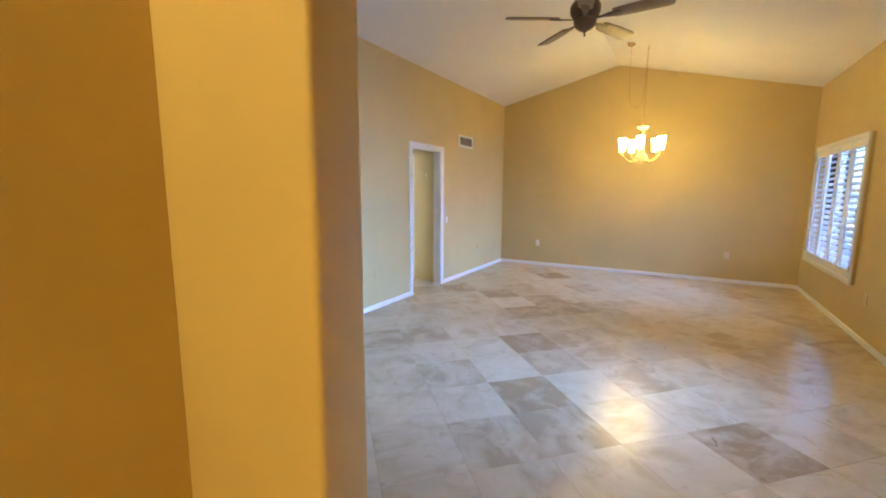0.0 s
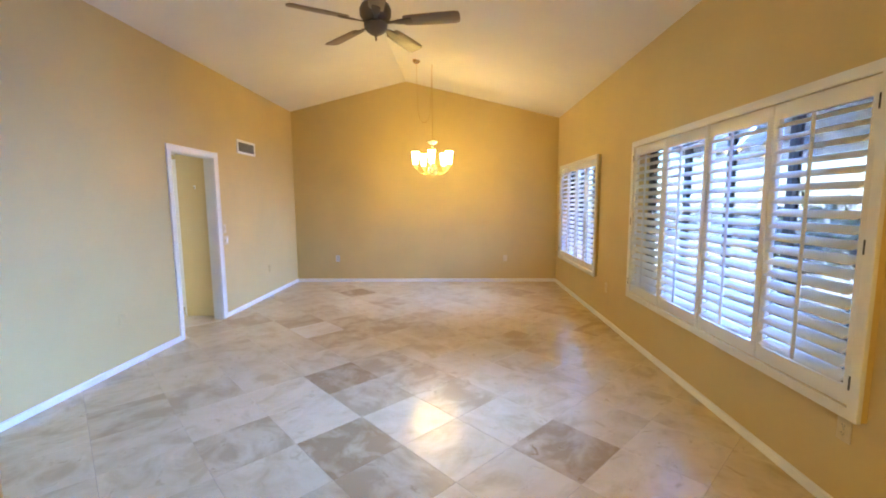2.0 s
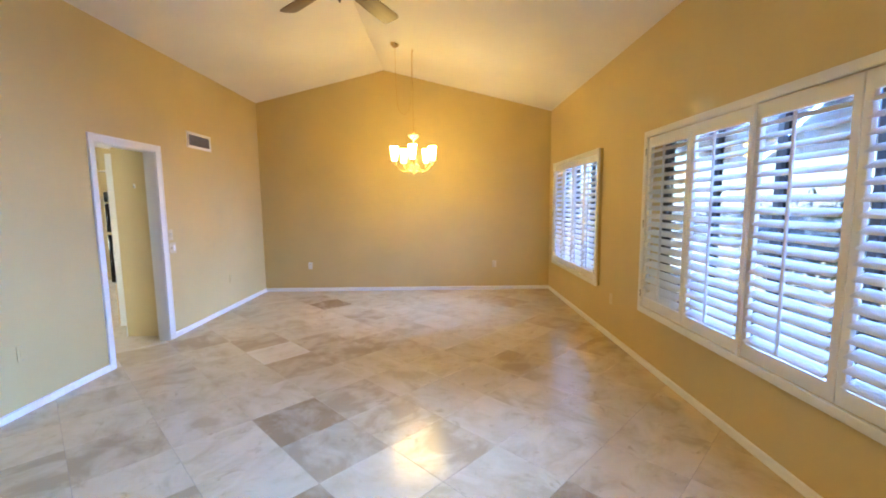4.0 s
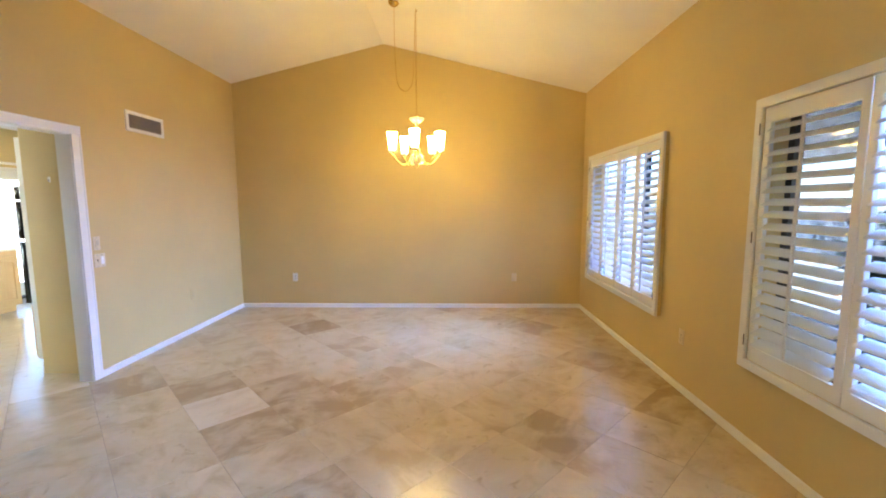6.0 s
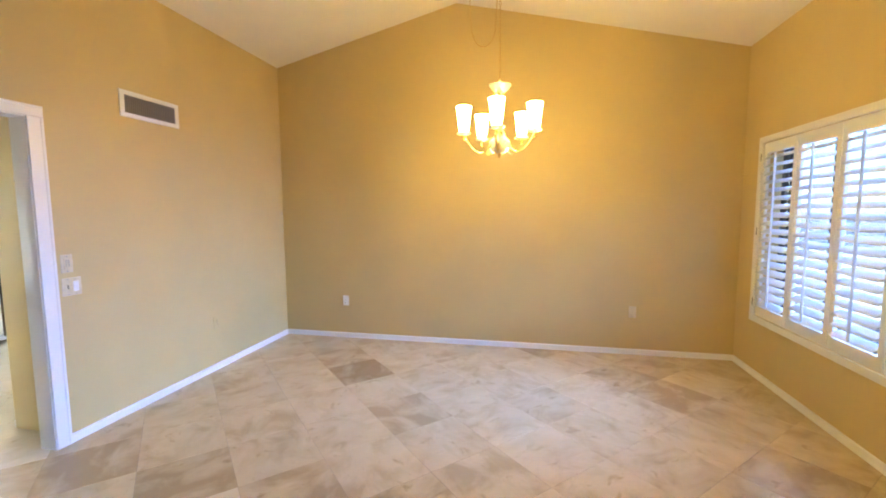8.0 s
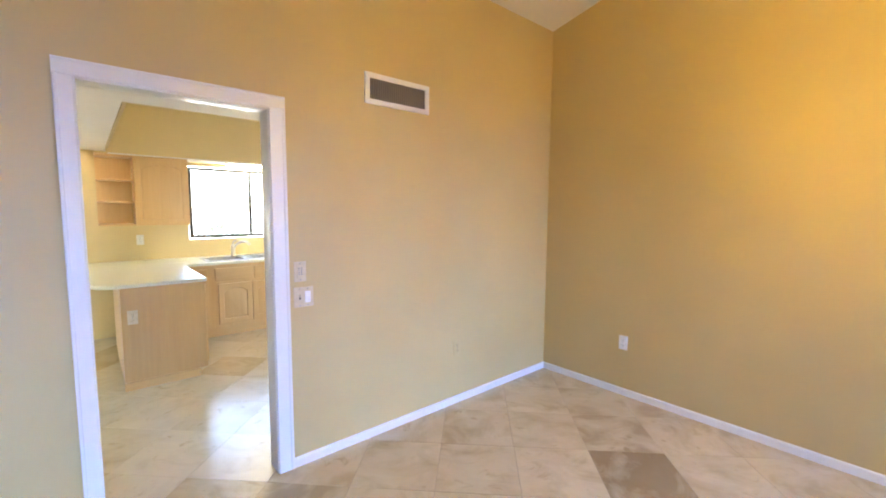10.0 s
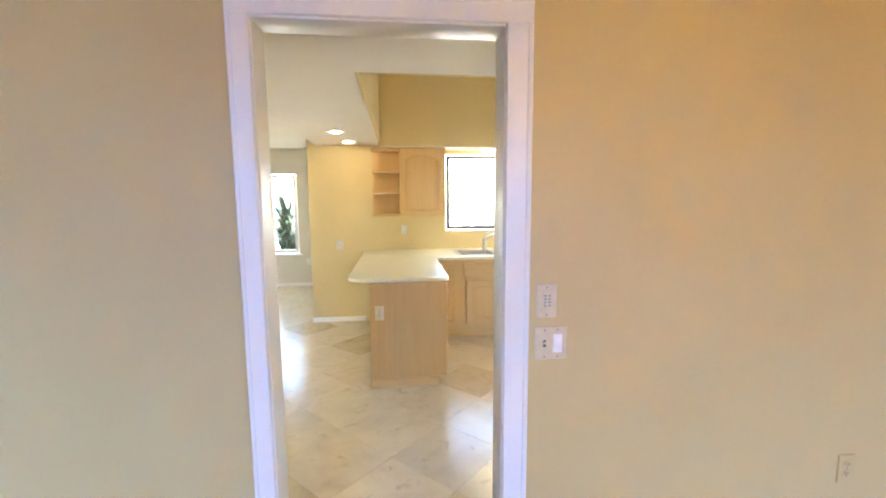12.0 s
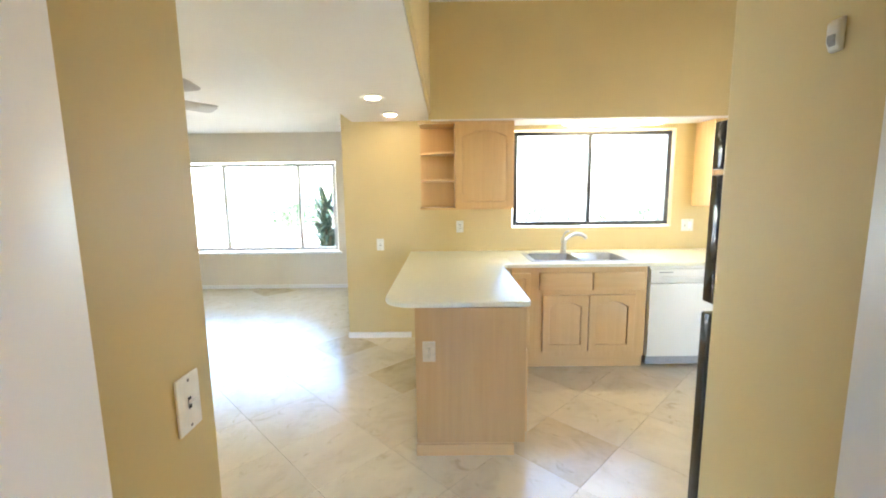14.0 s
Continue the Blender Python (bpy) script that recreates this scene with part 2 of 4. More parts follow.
GREY = plain("grey_metal", (0.32, 0.31, 0.30), 0.45, 0.5)
DARK = plain("dark_slot", (0.02, 0.02, 0.02), 0.6)
BLACK_GLOSS = plain("black_glass", (0.012, 0.012, 0.013), 0.12)
BRONZE = plain("dark_bronze_aluminium", (0.05, 0.045, 0.04), 0.45, 0.6)
WHITE_VINYL = plain("white_vinyl", (0.80, 0.80, 0.80), 0.4)
BRASS = plain("polished_brass", (0.70, 0.50, 0.21), 0.2, 1.0)
STEEL = plain("brushed_steel", (0.55, 0.55, 0.54), 0.28, 1.0)
NICKEL = plain("brushed_nickel", (0.52, 0.48, 0.42), 0.3, 1.0)
FAN_METAL = plain("antique_brown_metal", (0.15, 0.10, 0.06), 0.5, 0.25)
FAN_WOOD = wood("brown_fan_blade", (0.27, 0.18, 0.11), (0.19, 0.125, 0.075), 0.45, "X")
PANE = clear("window_glass", (0.80, 0.91, 1.0))
DOOR_PANE = clear("tinted_door_glass", (0.34, 0.38, 0.46))
TINTED = clear("sun_screened_window_glass", (0.06, 0.082, 0.12))
CRYSTAL = clear("crystal_glass", (0.80, 0.79, 0.76), 0.22)
CRYSTAL.node_tree.nodes["Principled BSDF"].inputs["Transmission Weight"].default_value = 0.8
SHADE = glow("lit_glass_shade", (1.0, 0.72, 0.22), SHADE_GLOW)
SHADE_LINING = glow("lit_glass_shade_inside", (1.0, 0.72, 0.22), SHADE_GLOW * 0.3)
CAN = glow("lit_recessed_lamp", (1.0, 0.86, 0.62), CAN_GLOW)
TUBE = glow("lit_fluorescent_diffuser", (1.0, 0.92, 0.64), TUBE_GLOW)
SCREEN_GREY = plain("vent_grey", (0.30, 0.27, 0.23), 0.6)
CONCRETE = paint("patio_concrete", (0.50, 0.46, 0.40), 0.85, 0.12, 60.0, 0.3, 0.6)
STUCCO = paint("pale_stucco", (0.68, 0.64, 0.58), 0.9, 0.06, 80.0, 0.5)
LEAF = plain("leaf_green", (0.045, 0.085, 0.025), 0.5)
YUCCA = plain("yucca_green", (0.03, 0.06, 0.035), 0.45)
BARK = plain("bark", (0.14, 0.10, 0.07), 0.9, 0.0, 0.6)

# ---- the plan ----
XL, XR, YB, YF = -3.25, 1.555, 8.32, -2.60      # living room: left, right, back and front wall faces
RIDGE_X, RIDGE_Z, EAVE_L, EAVE_R = -1.160, 3.597, 3.107, 2.936
KX = -7.095                                    # kitchen window wall
FX = -9.37                                     # family room window wall
KZ, FZ, WELL_Z = 2.14, 2.37, 3.05              # kitchen, family room and raised well ceilings
DY0, DY1, DZ = 5.036, 5.800, 2.03              # doorway opening
WIN1 = (2.50, 5.02, 0.492, 2.055)              # shutter frames on the right wall: y0, y1, z0, z1
WIN2 = (6.06, 7.965, 0.500, 2.062)


def hole(w):
    return (w[0] + 0.05, w[1] - 0.05, w[2] + 0.05, w[3] - 0.05)


# living room walls
bm = slab(BM(), "x", XR, XR + 0.2, (YF - 0.2, YB + 0.2), (-0.1, 3.0), [hole(WIN1), hole(WIN2)])
structure("wall_east", bm, WALL, "tan painted drywall with two shuttered windows")
bm = slab(BM(), "x", XL - 0.115, XL, (0.99, YB + 0.2), (-0.1, 3.16), [(DY0, DY1, -0.2, DZ)])
structure("wall_west", bm, WALL, "tan painted drywall with a cased opening")
bm = BM()
prism(bm, [(XL, -0.1), (XR, -0.1), (XR, EAVE_R + 0.05), (RIDGE_X, RIDGE_Z + 0.05), (XL, EAVE_L + 0.05)], "y", YB, YB + 0.2)
structure("wall_north", bm, WALL, "tan painted gable wall")
bm = slab(BM(), "y", YF - 0.2, YF, (-1.6, XR), (-0.1, 3.58))
structure("wall_south", bm, WALL, "tan painted entry wall")
bm = BM()
vs = box(bm, XL - 0.001, -0.786, 0.990, 1.165, -0.1, 3.58)
edge = [e for e in bm.edges if all(abs(v.co.x + 0.786) < 1e-4 for v in e.verts) and abs(e.verts[0].co.z - e.verts[1].co.z) > 1]
bmesh.ops.bevel(bm, geom=edge, offset=0.02, segments=5, profile=0.5, affect="EDGES")
structure("wall_entry_stub", bm, WALL, "tan wall end with rounded corners", True)
bm = slab(BM(), "x", -1.60, -1.41, (YF - 0.2, 0.989), (-0.1, 3.55))
structure("wall_entry_west", bm, WALL, "tan painted entry wall")

# vaulted ceiling: two sloping sheets of one mesh
bm = BM()
sl, sr = (RIDGE_Z - EAVE_L) / (RIDGE_X - XL), (RIDGE_Z - EAVE_R) / (XR - RIDGE_X)
xa, xb = XL - 0.3, XR + 3.4
za, zb = RIDGE_Z - sl * (RIDGE_X - xa), RIDGE_Z - sr * (xb - RIDGE_X)
prism(bm, [(xa, za), (RIDGE_X, RIDGE_Z), (xb, zb), (xb, zb + 0.18), (RIDGE_X, RIDGE_Z + 0.18), (xa, za + 0.18)], "y", YF - 1.8, YB + 0.6)
structure("ceiling_living", bm, CEILING, "white textured vaulted ceiling")

# kitchen and family room shell
bm = slab(BM(), "x", KX - 0.2, KX, (4.595, 9.62), (-0.1, 3.2), [(6.056, 7.616, 1.106, 2.047), (8.40, 9.34, 0.0, 2.05)])
structure("wall_kitchen_window", bm, KITCHEN_WALL, "yellow-tan kitchen wall with a window")
bm = slab(BM(), "y", 4.415, 4.595, (FX, KX), (-0.1, 2.6))
structure("wall_kitchen_end", bm, KITCHEN_WALL, "yellow-tan end of the kitchen wall")
bm = slab(BM(), "y", 9.62, 9.8, (KX - 0.2, XL - 0.115), (-0.1, 3.2))
structure("wall_kitchen_north", bm, KITCHEN_WALL)
bm = slab(BM(), "x", FX - 0.2, FX, (-0.8, 4.595), (-0.1, 2.6), [(1.33, 3.754, 0.57, 1.945)])
structure("wall_family_window", bm, FAMILY_WALL, "beige family room wall with a wide window")
# opening is made up, out of view, to let more daylight in
bm = slab(BM(), "y", -1.0, -0.8, (FX - 0.2, XL - 0.115), (-0.1, 2.6), [(-6.0, -3.6, 0.02, 2.08)])
structure("wall_family_south", bm, FAMILY_WALL)
bm = slab(BM(), "x", XL - 0.115, XL - 0.001, (-1.0, 0.99), (-0.1, 2.6))
structure("wall_family_east", bm, FAMILY_WALL)
bm = slab(BM(), "y", 4.735, 4.875, (-3.84, XL - 0.115), (-0.1, KZ))
soften(bm, 0.012, 3)
structure("wall_return_south", bm, WALL, "short tan wall beside the doorway", True)
bm = slab(BM(), "y", 5.957, 6.077, (-3.835, XL - 0.115), (-0.1, KZ))
soften(bm, 0.012, 3)
structure("wall_return_north", bm, KITCHEN_WALL, "short tan wall beside the doorway", True)

bm = slab(BM(), "z", KZ, KZ + 0.12, (KX - 0.2, XL - 0.115), (4.535, 9.8), [(-6.778, -4.20, 5.261, 9.325)])
structure("ceiling_kitchen", bm, CEILING, "white low kitchen ceiling with a raised well")
for name, axis, lo, hi, a, z in (("west", "x", -6.773, -6.753, (5.266, 9.32), 2.095), ("south", "y", 5.266, 5.286, (-6.753, -4.225), KZ - 0.001),
                                ("north", "y", 9.30, 9.32, (-6.753, -4.225), KZ - 0.001), ("east", "x", -4.225, -4.205, (5.266, 9.32), KZ - 0.001)):
    structure("wall_well_" + name, slab(BM(), axis, lo, hi, a, (z, WELL_Z)), KITCHEN_WALL, "yellow-tan side of the raised ceiling well")
bm = slab(BM(), "z", WELL_Z, WELL_Z + 0.1, (-6.9, -4.0), (5.1, 9.5))
structure("ceiling_well_top", bm, CEILING, "white top of the raised ceiling well")
bm = slab(BM(), "z", 2.085, 2.107, (KX, -6.755), (5.286, 9.3))
structure("ceiling_soffit", bm, CEILING, "white underside of the kitchen soffit")
bm = slab(BM(), "z", FZ, FZ + 0.12, (FX - 0.9, XL - 0.115), (-2.8, 4.535))
slab(bm, "y", 4.52, 4.535, (KX - 0.2, XL - 0.115), (KZ, FZ))
slab(bm, "z", FZ, FZ + 0.12, (FX - 0.9, KX - 0.2), (4.535, 4.655))
structure("ceiling_family", bm, CEILING, "white flat family room ceiling")

# grout bed under the tiles, one sheet through all the rooms
bm = slab(BM(), "z", -0.12, -0.0015, (FX - 0.1, XR + 0.1), (YF - 0.1, 9.7))
floor = structure("floor", bm, GROUT, "diagonal polished travertine tile floor")

# baseboards
def baseboard(axis, face, side, lo, hi):
    bm = BM()
    t, h = 0.013 * side, 0.056
    prof = [(0.0, 0.0), (t, 0.0), (t, h - 0.010), (t * 0.75, h - 0.004), (t * 0.3, h), (0.0, h)]
    if axis == "x":
        prism(bm, [(face + a, b) for a, b in prof], "y", lo, hi)
    else:
        prism(bm, [(face + a, b) for a, b in prof], "x", lo, hi)
    return structure("baseboard", bm, TRIM, "white painted baseboard")


baseboard("x", XL, 1, 1.165, DY0 - 0.067)
baseboard("x", XL, 1, DY1 + 0.087, YB)
baseboard("y", YB, -1, XL + 0.013, XR - 0.013)
baseboard("x", XR, -1, YF, YB)
baseboard("y", 1.165, 1, XL + 0.013, -0.806)
baseboard("y", 0.99, -1, -1.41, -0.806)
baseboard("x", -0.786, 1, 1.01, 1.145)
baseboard("x", -1.41, 1, YF, 0.976)
baseboard("x", FX, 1, -0.8, 4.415)
baseboard("x", KX, 1, 4.415, 5.045)
baseboard("x", -3.835, -1, 5.967, 6.067)
baseboard("y", 4.415, -1, FX + 0.013, KX)

# doorway: gloss jamb lining and moulded casings
bm = BM()
box(bm, XL - 0.118, XL + 0.002, DY0 - 0.012, DY0 + 0.004, 0, DZ)
box(bm, XL - 0.118, XL + 0.002, DY1 - 0.004, DY1 + 0.012, 0, DZ)
box(bm, XL - 0.118, XL + 0.002, DY0 - 0.012, DY1 + 0.012, DZ - 0.004, DZ + 0.012)
soften(bm, 0.002, 2)
structure("trim_door_jamb", bm, GLOSS, "white gloss painted door lining", True)


def casing(name, y0, y1, z0, z1, outer):
    """Moulded casing on the living room side: a flat, a step and a raised back band on the outer edge."""
    bm = BM()
    w = (z1 - z0) if outer == "top" else (y1 - y0)
    shape = [(0, 0), (0.011, 0), (0.0142, 0.004), (0.0145, 0.78 * w), (0.0175, 0.83 * w), (0.0178, w - 0.004), (0.015, w), (0, w)]
    if outer == "top":
        prism(bm, [(XL + t, z0 + s) for t, s in shape], "y", y0, y1)
    elif outer == "low":
        prism(bm, [(XL + t, y1 - s) for t, s in shape], "z", z0, z1)
    else:
        prism(bm, [(XL + t, y0 + s) for t, s in shape], "z", z0, z1)
    return structure(name, bm, TRIM, "white moulded door casing")


casing("trim_casing_south", DY0 - 0.066, DY0 - 0.001, 0, DZ + 0.003, "low")
casing("trim_casing_north", DY1 + 0.001, DY1 + 0.086, 0, DZ + 0.003, "high")
casing("trim_casing_head", DY0 - 0.066, DY1 + 0.086, DZ + 0.004, DZ + 0.070, "top")


# ---- windows ----
def window_unit(name, m, w, h, frame_mat, mullions, label, bar=0.045, rails=()):
    """A glazed window in the local y-z plane, lower corner at the origin; x points outwards."""
    win = thing(name, m, label, "window")
    tagged(win, kind="structure")
    bm = slab(BM(), "x", -0.03, 0.03, (0, w), (0, h), [(bar, w - bar, bar, h - bar)])
    soften(bm, 0.003, 2)
    part("window_frame", bm, frame_mat, win)
    edges = [bar, *mullions, w - bar]
    for c in mullions:
        bm = BM()
        box(bm, -0.025, 0.025, c - bar / 2, c + bar / 2, bar, h - bar)
        soften(bm, 0.003, 2)
        part("mullion", bm, frame_mat, win)
    for a, b in zip(edges, edges[1:]):
        bm = BM()
        box(bm, -0.003, 0.003, a + 0.001, b - 0.001, bar + 0.001, h - bar - 0.001)
        pane = part("pane", bm, TINTED if frame_mat is BRONZE and len(mullions) > 1 else PANE, win)
        pane.visible_shadow = False
    for z in rails:
        bm = BM()
        box(bm, -0.015, 0.015, edges[-2] + bar / 2, edges[-1], z - 0.012, z + 0.012)
        part("rail", bm, frame_mat, win)
    return win


def cut(w):
    return w[1] - w[0] - 0.10, w[3] - w[2] - 0.10


w, h = cut(WIN1)
window_unit("window_1", pose(XR + 0.14, WIN1[0] + 0.05, WIN1[2] + 0.05), w, h, BRONZE, (w * 0.27, w * 0.50, w * 0.73), "dark-framed sliding window behind white shutters")
w, h = cut(WIN2)
window_unit("window_2", pose(XR + 0.14, WIN2[0] + 0.05, WIN2[2] + 0.05), w, h, BRONZE, (w * 0.34, w * 0.66), "dark-framed window behind white shutters")
window_unit("window_3", pose(KX - 0.06, 7.596, 1.127, 0, 0, 180), 1.52, 0.90, BRONZE, (0.78,), "dark-framed sliding kitchen window over the sink", 0.035)
window_unit("window_4", pose(FX - 0.06, 3.734, 0.592, 0, 0, 180), 2.38, 1.33, WHITE_VINYL, (0.56, 1.70), "white-framed three-part family room window", 0.05)
# the last one is invented: unseen glazing that brightens family room and kitchen
window_unit("window_5_added", pose(-6.0, -0.9, 0.02, 0, 0, -90), 2.4, 2.06, WHITE_VINYL, (1.2,), "added white-framed sliding glass door, out of view, for daylight", 0.06)
bm = BM()
box(bm, FX - 0.03, FX + 0.035, 1.29, 3.80, 0.54, 0.568)
soften(bm, 0.006, 2)
structure("trim_family_sill", bm, TRIM, "white window sill")

# glazed door at the far end of the kitchen
door = thing("door_1", pose(KX - 0.10, 9.34, 0.0, 0, 0, 180), "white glazed exterior door with a dark threshold", "door")
tagged(door, kind="structure")
part("door_frame", soften(slab(BM(), "x", -0.05, 0.05, (0.0, 0.94), (0.03, 2.05), [(0.05, 0.89, 0.03, 2.0)]), 0.004), TRIM, door)
part("door_leaf", soften(slab(BM(), "x", -0.02, 0.025, (0.052, 0.888), (0.035, 1.998), [(0.17, 0.77, 0.24, 1.86)]), 0.004), TRIM, door)
bm = BM()
box(bm, -0.004, 0.004, 0.171, 0.769, 0.241, 1.859)
part("pane", bm, DOOR_PANE, door).visible_shadow = False
bm = BM()
box(bm, -0.11, 0.08, 0.0, 0.94, 0.0, 0.03)
part("threshold", bm, BRONZE, door, "dark metal threshold")
bm = lathe(BM(), [(0.012, 0), (0.012, 0.03), (0.028, 0.04), (0.028, 0.06), (0.015, 0.07)], 14)
bmesh.ops.transform(bm, matrix=pose(-0.02, 0.12, 0.98, 0, -90, 0), verts=bm.verts)
part("door_knob", bm, NICKEL, door, "", True)


# ---- plantation shutters ----
def shutter(w, panels, split, label):
    """Shutter set on the right wall: outer frame, hinged panels with tilted louvres, tilt rods and hinges."""
    y0, y1, z0, z1 = w
    width, height = y1 - y0, z1 - z0
    sh = thing("plantation_shutter", pose(XR, y0, z0), label, "shutter")
    fr, deep = 0.052, 0.052
    bm = slab(BM(), "x", -deep, -0.0285, (0, width), (0, height), [(fr, width - fr, fr, height - fr)])
    soften(bm, 0.005, 2)
    part("frame", bm, SHUTTER_FRAME, sh, "", True)
    # added band in wall tan: colours in the shade on the frame's side
    bm = slab(BM(), "x", -0.028, -0.001, (0.004, width - 0.004), (0.004, height - 0.004), [(fr, width - fr, fr, height - fr)])
    part("build_out_frame", bm, WALL, sh, "tan band coloured as the shaded side of the white frame")
    clear_w = (width - 2 * fr - 0.006) / panels
    pitch, blade = 0.0675, 0.079
    rail = 0.056
    inner = height - 2 * fr - 0.008
    count = int((inner - 2 * rail) / pitch)
    rail = (inner - count * pitch) / 2
    stile = 0.042
    lm = None
    rod = None
    for i in range(panels):
        a = fr + 0.003 + i * clear_w
        b = a + clear_w - 0.004
        bm = slab(BM(), "x", -0.036, -0.008, (a + 0.001, b - 0.001), (fr + 0.004, height - fr - 0.004),
                  [(a + stile, b - stile, fr + 0.004 + rail, height - fr - 0.004 - rail)])
        soften(bm, 0.003, 2)
        panel = part("shutter_panel", bm, SHUTTER_FRAME, sh, "", True)
        if lm is None:
            bm = BM()
            n = 12
            ring = [(0.5 * blade * math.cos(2 * math.pi * k / n), 0.0065 * math.sin(2 * math.pi * k / n)) for k in range(n)]
            prism(bm, ring, "y", 0.001, b - a - 2 * stile - 0.001)
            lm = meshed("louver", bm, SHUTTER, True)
            bm = BM()
            box(bm, -0.007, 0.007, -0.006, 0.006, -0.03, count * pitch - 0.07)
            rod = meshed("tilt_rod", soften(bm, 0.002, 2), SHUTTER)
        for k in range(count):
            z = fr + 0.004 + rail + (k + 0.5) * pitch
            again("louver", lm, panel, pose(-0.022, a + stile, z, 0, -28 + random.uniform(-1.2, 1.2), 0))
        again("tilt_rod", rod, panel, pose(-0.022 - 0.042, (a + b) / 2, fr + rail + 0.06))
    # hinges on both outer stiles
    bm = BM()
    box(bm, -0.004, 0.0, -0.004, 0.004, -0.033, 0.033)
    hm = meshed("hinge", soften(bm, 0.002, 2), BRONZE)
    for y in (fr - 0.004, width - fr + 0.004):
        for z in (0.17, height / 2, height - 0.17):
            again("hinge", hm, sh, pose(-deep + 0.001, y, z))
    if split:
        bm = BM()
        box(bm, -deep - 0.002, -0.01, width / 2 - 0.012, width / 2 + 0.012, fr, height - fr)
        part("t_post", soften(bm, 0.003, 2), SHUTTER_FRAME, sh)
    return sh


shutter(WIN1, 4, True, "white painted plantation shutters with open tilted louvres")
shutter(WIN2, 4, False, "smaller white plantation shutters with tilted louvres")

# ---- wall plates ----
SCREW = meshed("screw", lathe(BM(), [(0.0035, 0.005), (0.0035, 0.0068), (0.002, 0.0072)], 8), GREY)


def wall_plate(kind, m, label, mat=WHITE_PLASTIC):
    """Local y across, z up, x out of the wall."""
    width = 0.116 if kind == "double" else 0.071
    names = {"outlet": ("wall_outlet", "outlet"), "switch": ("light_switch", "switch"), "double": ("light_switch", "switch"), "keypad": ("wall_keypad", "keypad"), "blank": ("wall_outlet", "outlet")}
    th = thing(names[kind][0], m, label, names[kind][1])
    bm = BM()
    box(bm, 0, 0.006, -width / 2, width / 2, -0.058, 0.058)
    part("cover_plate", soften(bm, 0.003, 3), mat, th, "", True)
    centres = (-0.023, 0.023) if kind == "double" else (0.0,)
    for c in centres:
        for z in (-0.047, 0.047) if kind != "outlet" else (0.0,):
            again("screw", SCREW, th, pose(0, c, z, 0, 90, 0))
    if kind == "outlet":
        for z in (-0.0195, 0.0195):
            bm = BM()
            prism(bm, [(0.0165 * math.cos(a), z + 0.014 * math.sin(a)) for a in (2 * math.pi * k / 16 for k in range(16))], "x", 0.004, 0.0085)
            socket = part("socket", bm, mat, th, "", True)
            bm = BM()
            for y in (-0.006, 0.006):
                box(bm, 0.0086, 0.0092, y - 0.0013, y + 0.0013, z - 0.002, z + 0.006)
            box(bm, 0.0086, 0.0092, -0.002, 0.002, z - 0.010, z - 0.006)
            part("slots", bm, DARK, socket)
    elif kind == "blank":
        bm = BM()
        box(bm, 0.005, 0.009, -0.016, 0.016, -0.03, 0.03)
        part("insert", soften(bm, 0.002, 2), mat, th)
    elif kind == "keypad":
        bm = BM()
        box(bm, 0.005, 0.010, -0.018, 0.018, -0.035, 0.035)
        body = part("keypad_body", soften(bm, 0.002, 2), mat, th)
        bm = BM()
        box(bm, 0.010, 0.0118, -0.0042, 0.0042, -0.0032, 0.0032)
        key = meshed("key", soften(bm, 0.001, 1), GREY)
        for r in range(4):
            for c in (-1, 1):
                again("key", key, body, pose(0, c * 0.0075, 0.020 - r * 0.0115))
    else:
        for c, rocker in ((centres[0], False), *(((centres[1], True),) if kind == "double" else ())):
            bm = BM()
            if rocker:
                box(bm, 0.005, 0.0095, c - 0.0165, c + 0.0165, -0.033, 0.033)
                part("rocker", soften(bm, 0.002, 2), plain("bright_white_rocker", (0.86, 0.86, 0.88), 0.3), th, "bright white rocker paddle")
            else:
                box(bm, 0.005, 0.0065, c - 0.005, c + 0.005, -0.012, 0.012)
                part("toggle_slot", bm, DARK, th)
                bm = BM()
                prism(bm, [(0.006, -0.004), (0.020, 0.006), (0.020, 0.012), (0.006, 0.006)], "y", c - 0.004, c + 0.004)
                part("toggle", soften(bm, 0.001, 1), mat, th)
    return th


facing_e, facing_n, facing_s, facing_w = 0, 90, -90, 180
wall_plate("keypad", pose(XL, 5.950, 1.150), "almond wall keypad with small grey keys", ALMOND)
wall_plate("double", pose(XL, 5.968, 1.002), "almond double switch plate with one white rocker", ALMOND)
wall_plate("outlet", pose(XL, 7.175, 0.440), "outlet plate painted over in the wall's tan", WALL)
wall_plate("blank", pose(XL, 4.23, 0.437), "outlet cover painted over in the wall's tan", WALL)
wall_plate("outlet", pose(-2.48, YB, 0.436, 0, 0, facing_s), "white duplex outlet on the gable wall")
wall_plate("blank", pose(0.63, YB, 0.437, 0, 0, facing_s), "tan blank outlet cover on the gable wall", ALMOND)
wall_plate("outlet", pose(XR, 5.715, 0.433, 0, 0, facing_w), "almond outlet between the shuttered windows", ALMOND)
wall_plate("outlet", pose(XR, 2.60, 0.415, 0, 0, facing_w), "almond outlet below the shuttered window", ALMOND)
wall_plate("switch", pose(-3.745, 4.875, 1.062, 0, 0, facing_n), "white toggle switch on the short wall", WHITE_PLASTIC)
wall_plate("switch", pose(KX, 4.757, 0.957), "white toggle switch on the kitchen wall", WHITE_PLASTIC)
wall_plate("outlet", pose(KX, 5.546, 1.127), "white outlet above the kitchen backsplash", WHITE_PLASTIC)
wall_plate("double", pose(KX, 7.776, 1.117), "white switch plate beside the kitchen window", WHITE_PLASTIC)
wall_plate("outlet", pose(FX, 3.90, 0.43), "white outlet on the family room wall", WHITE_PLASTIC)

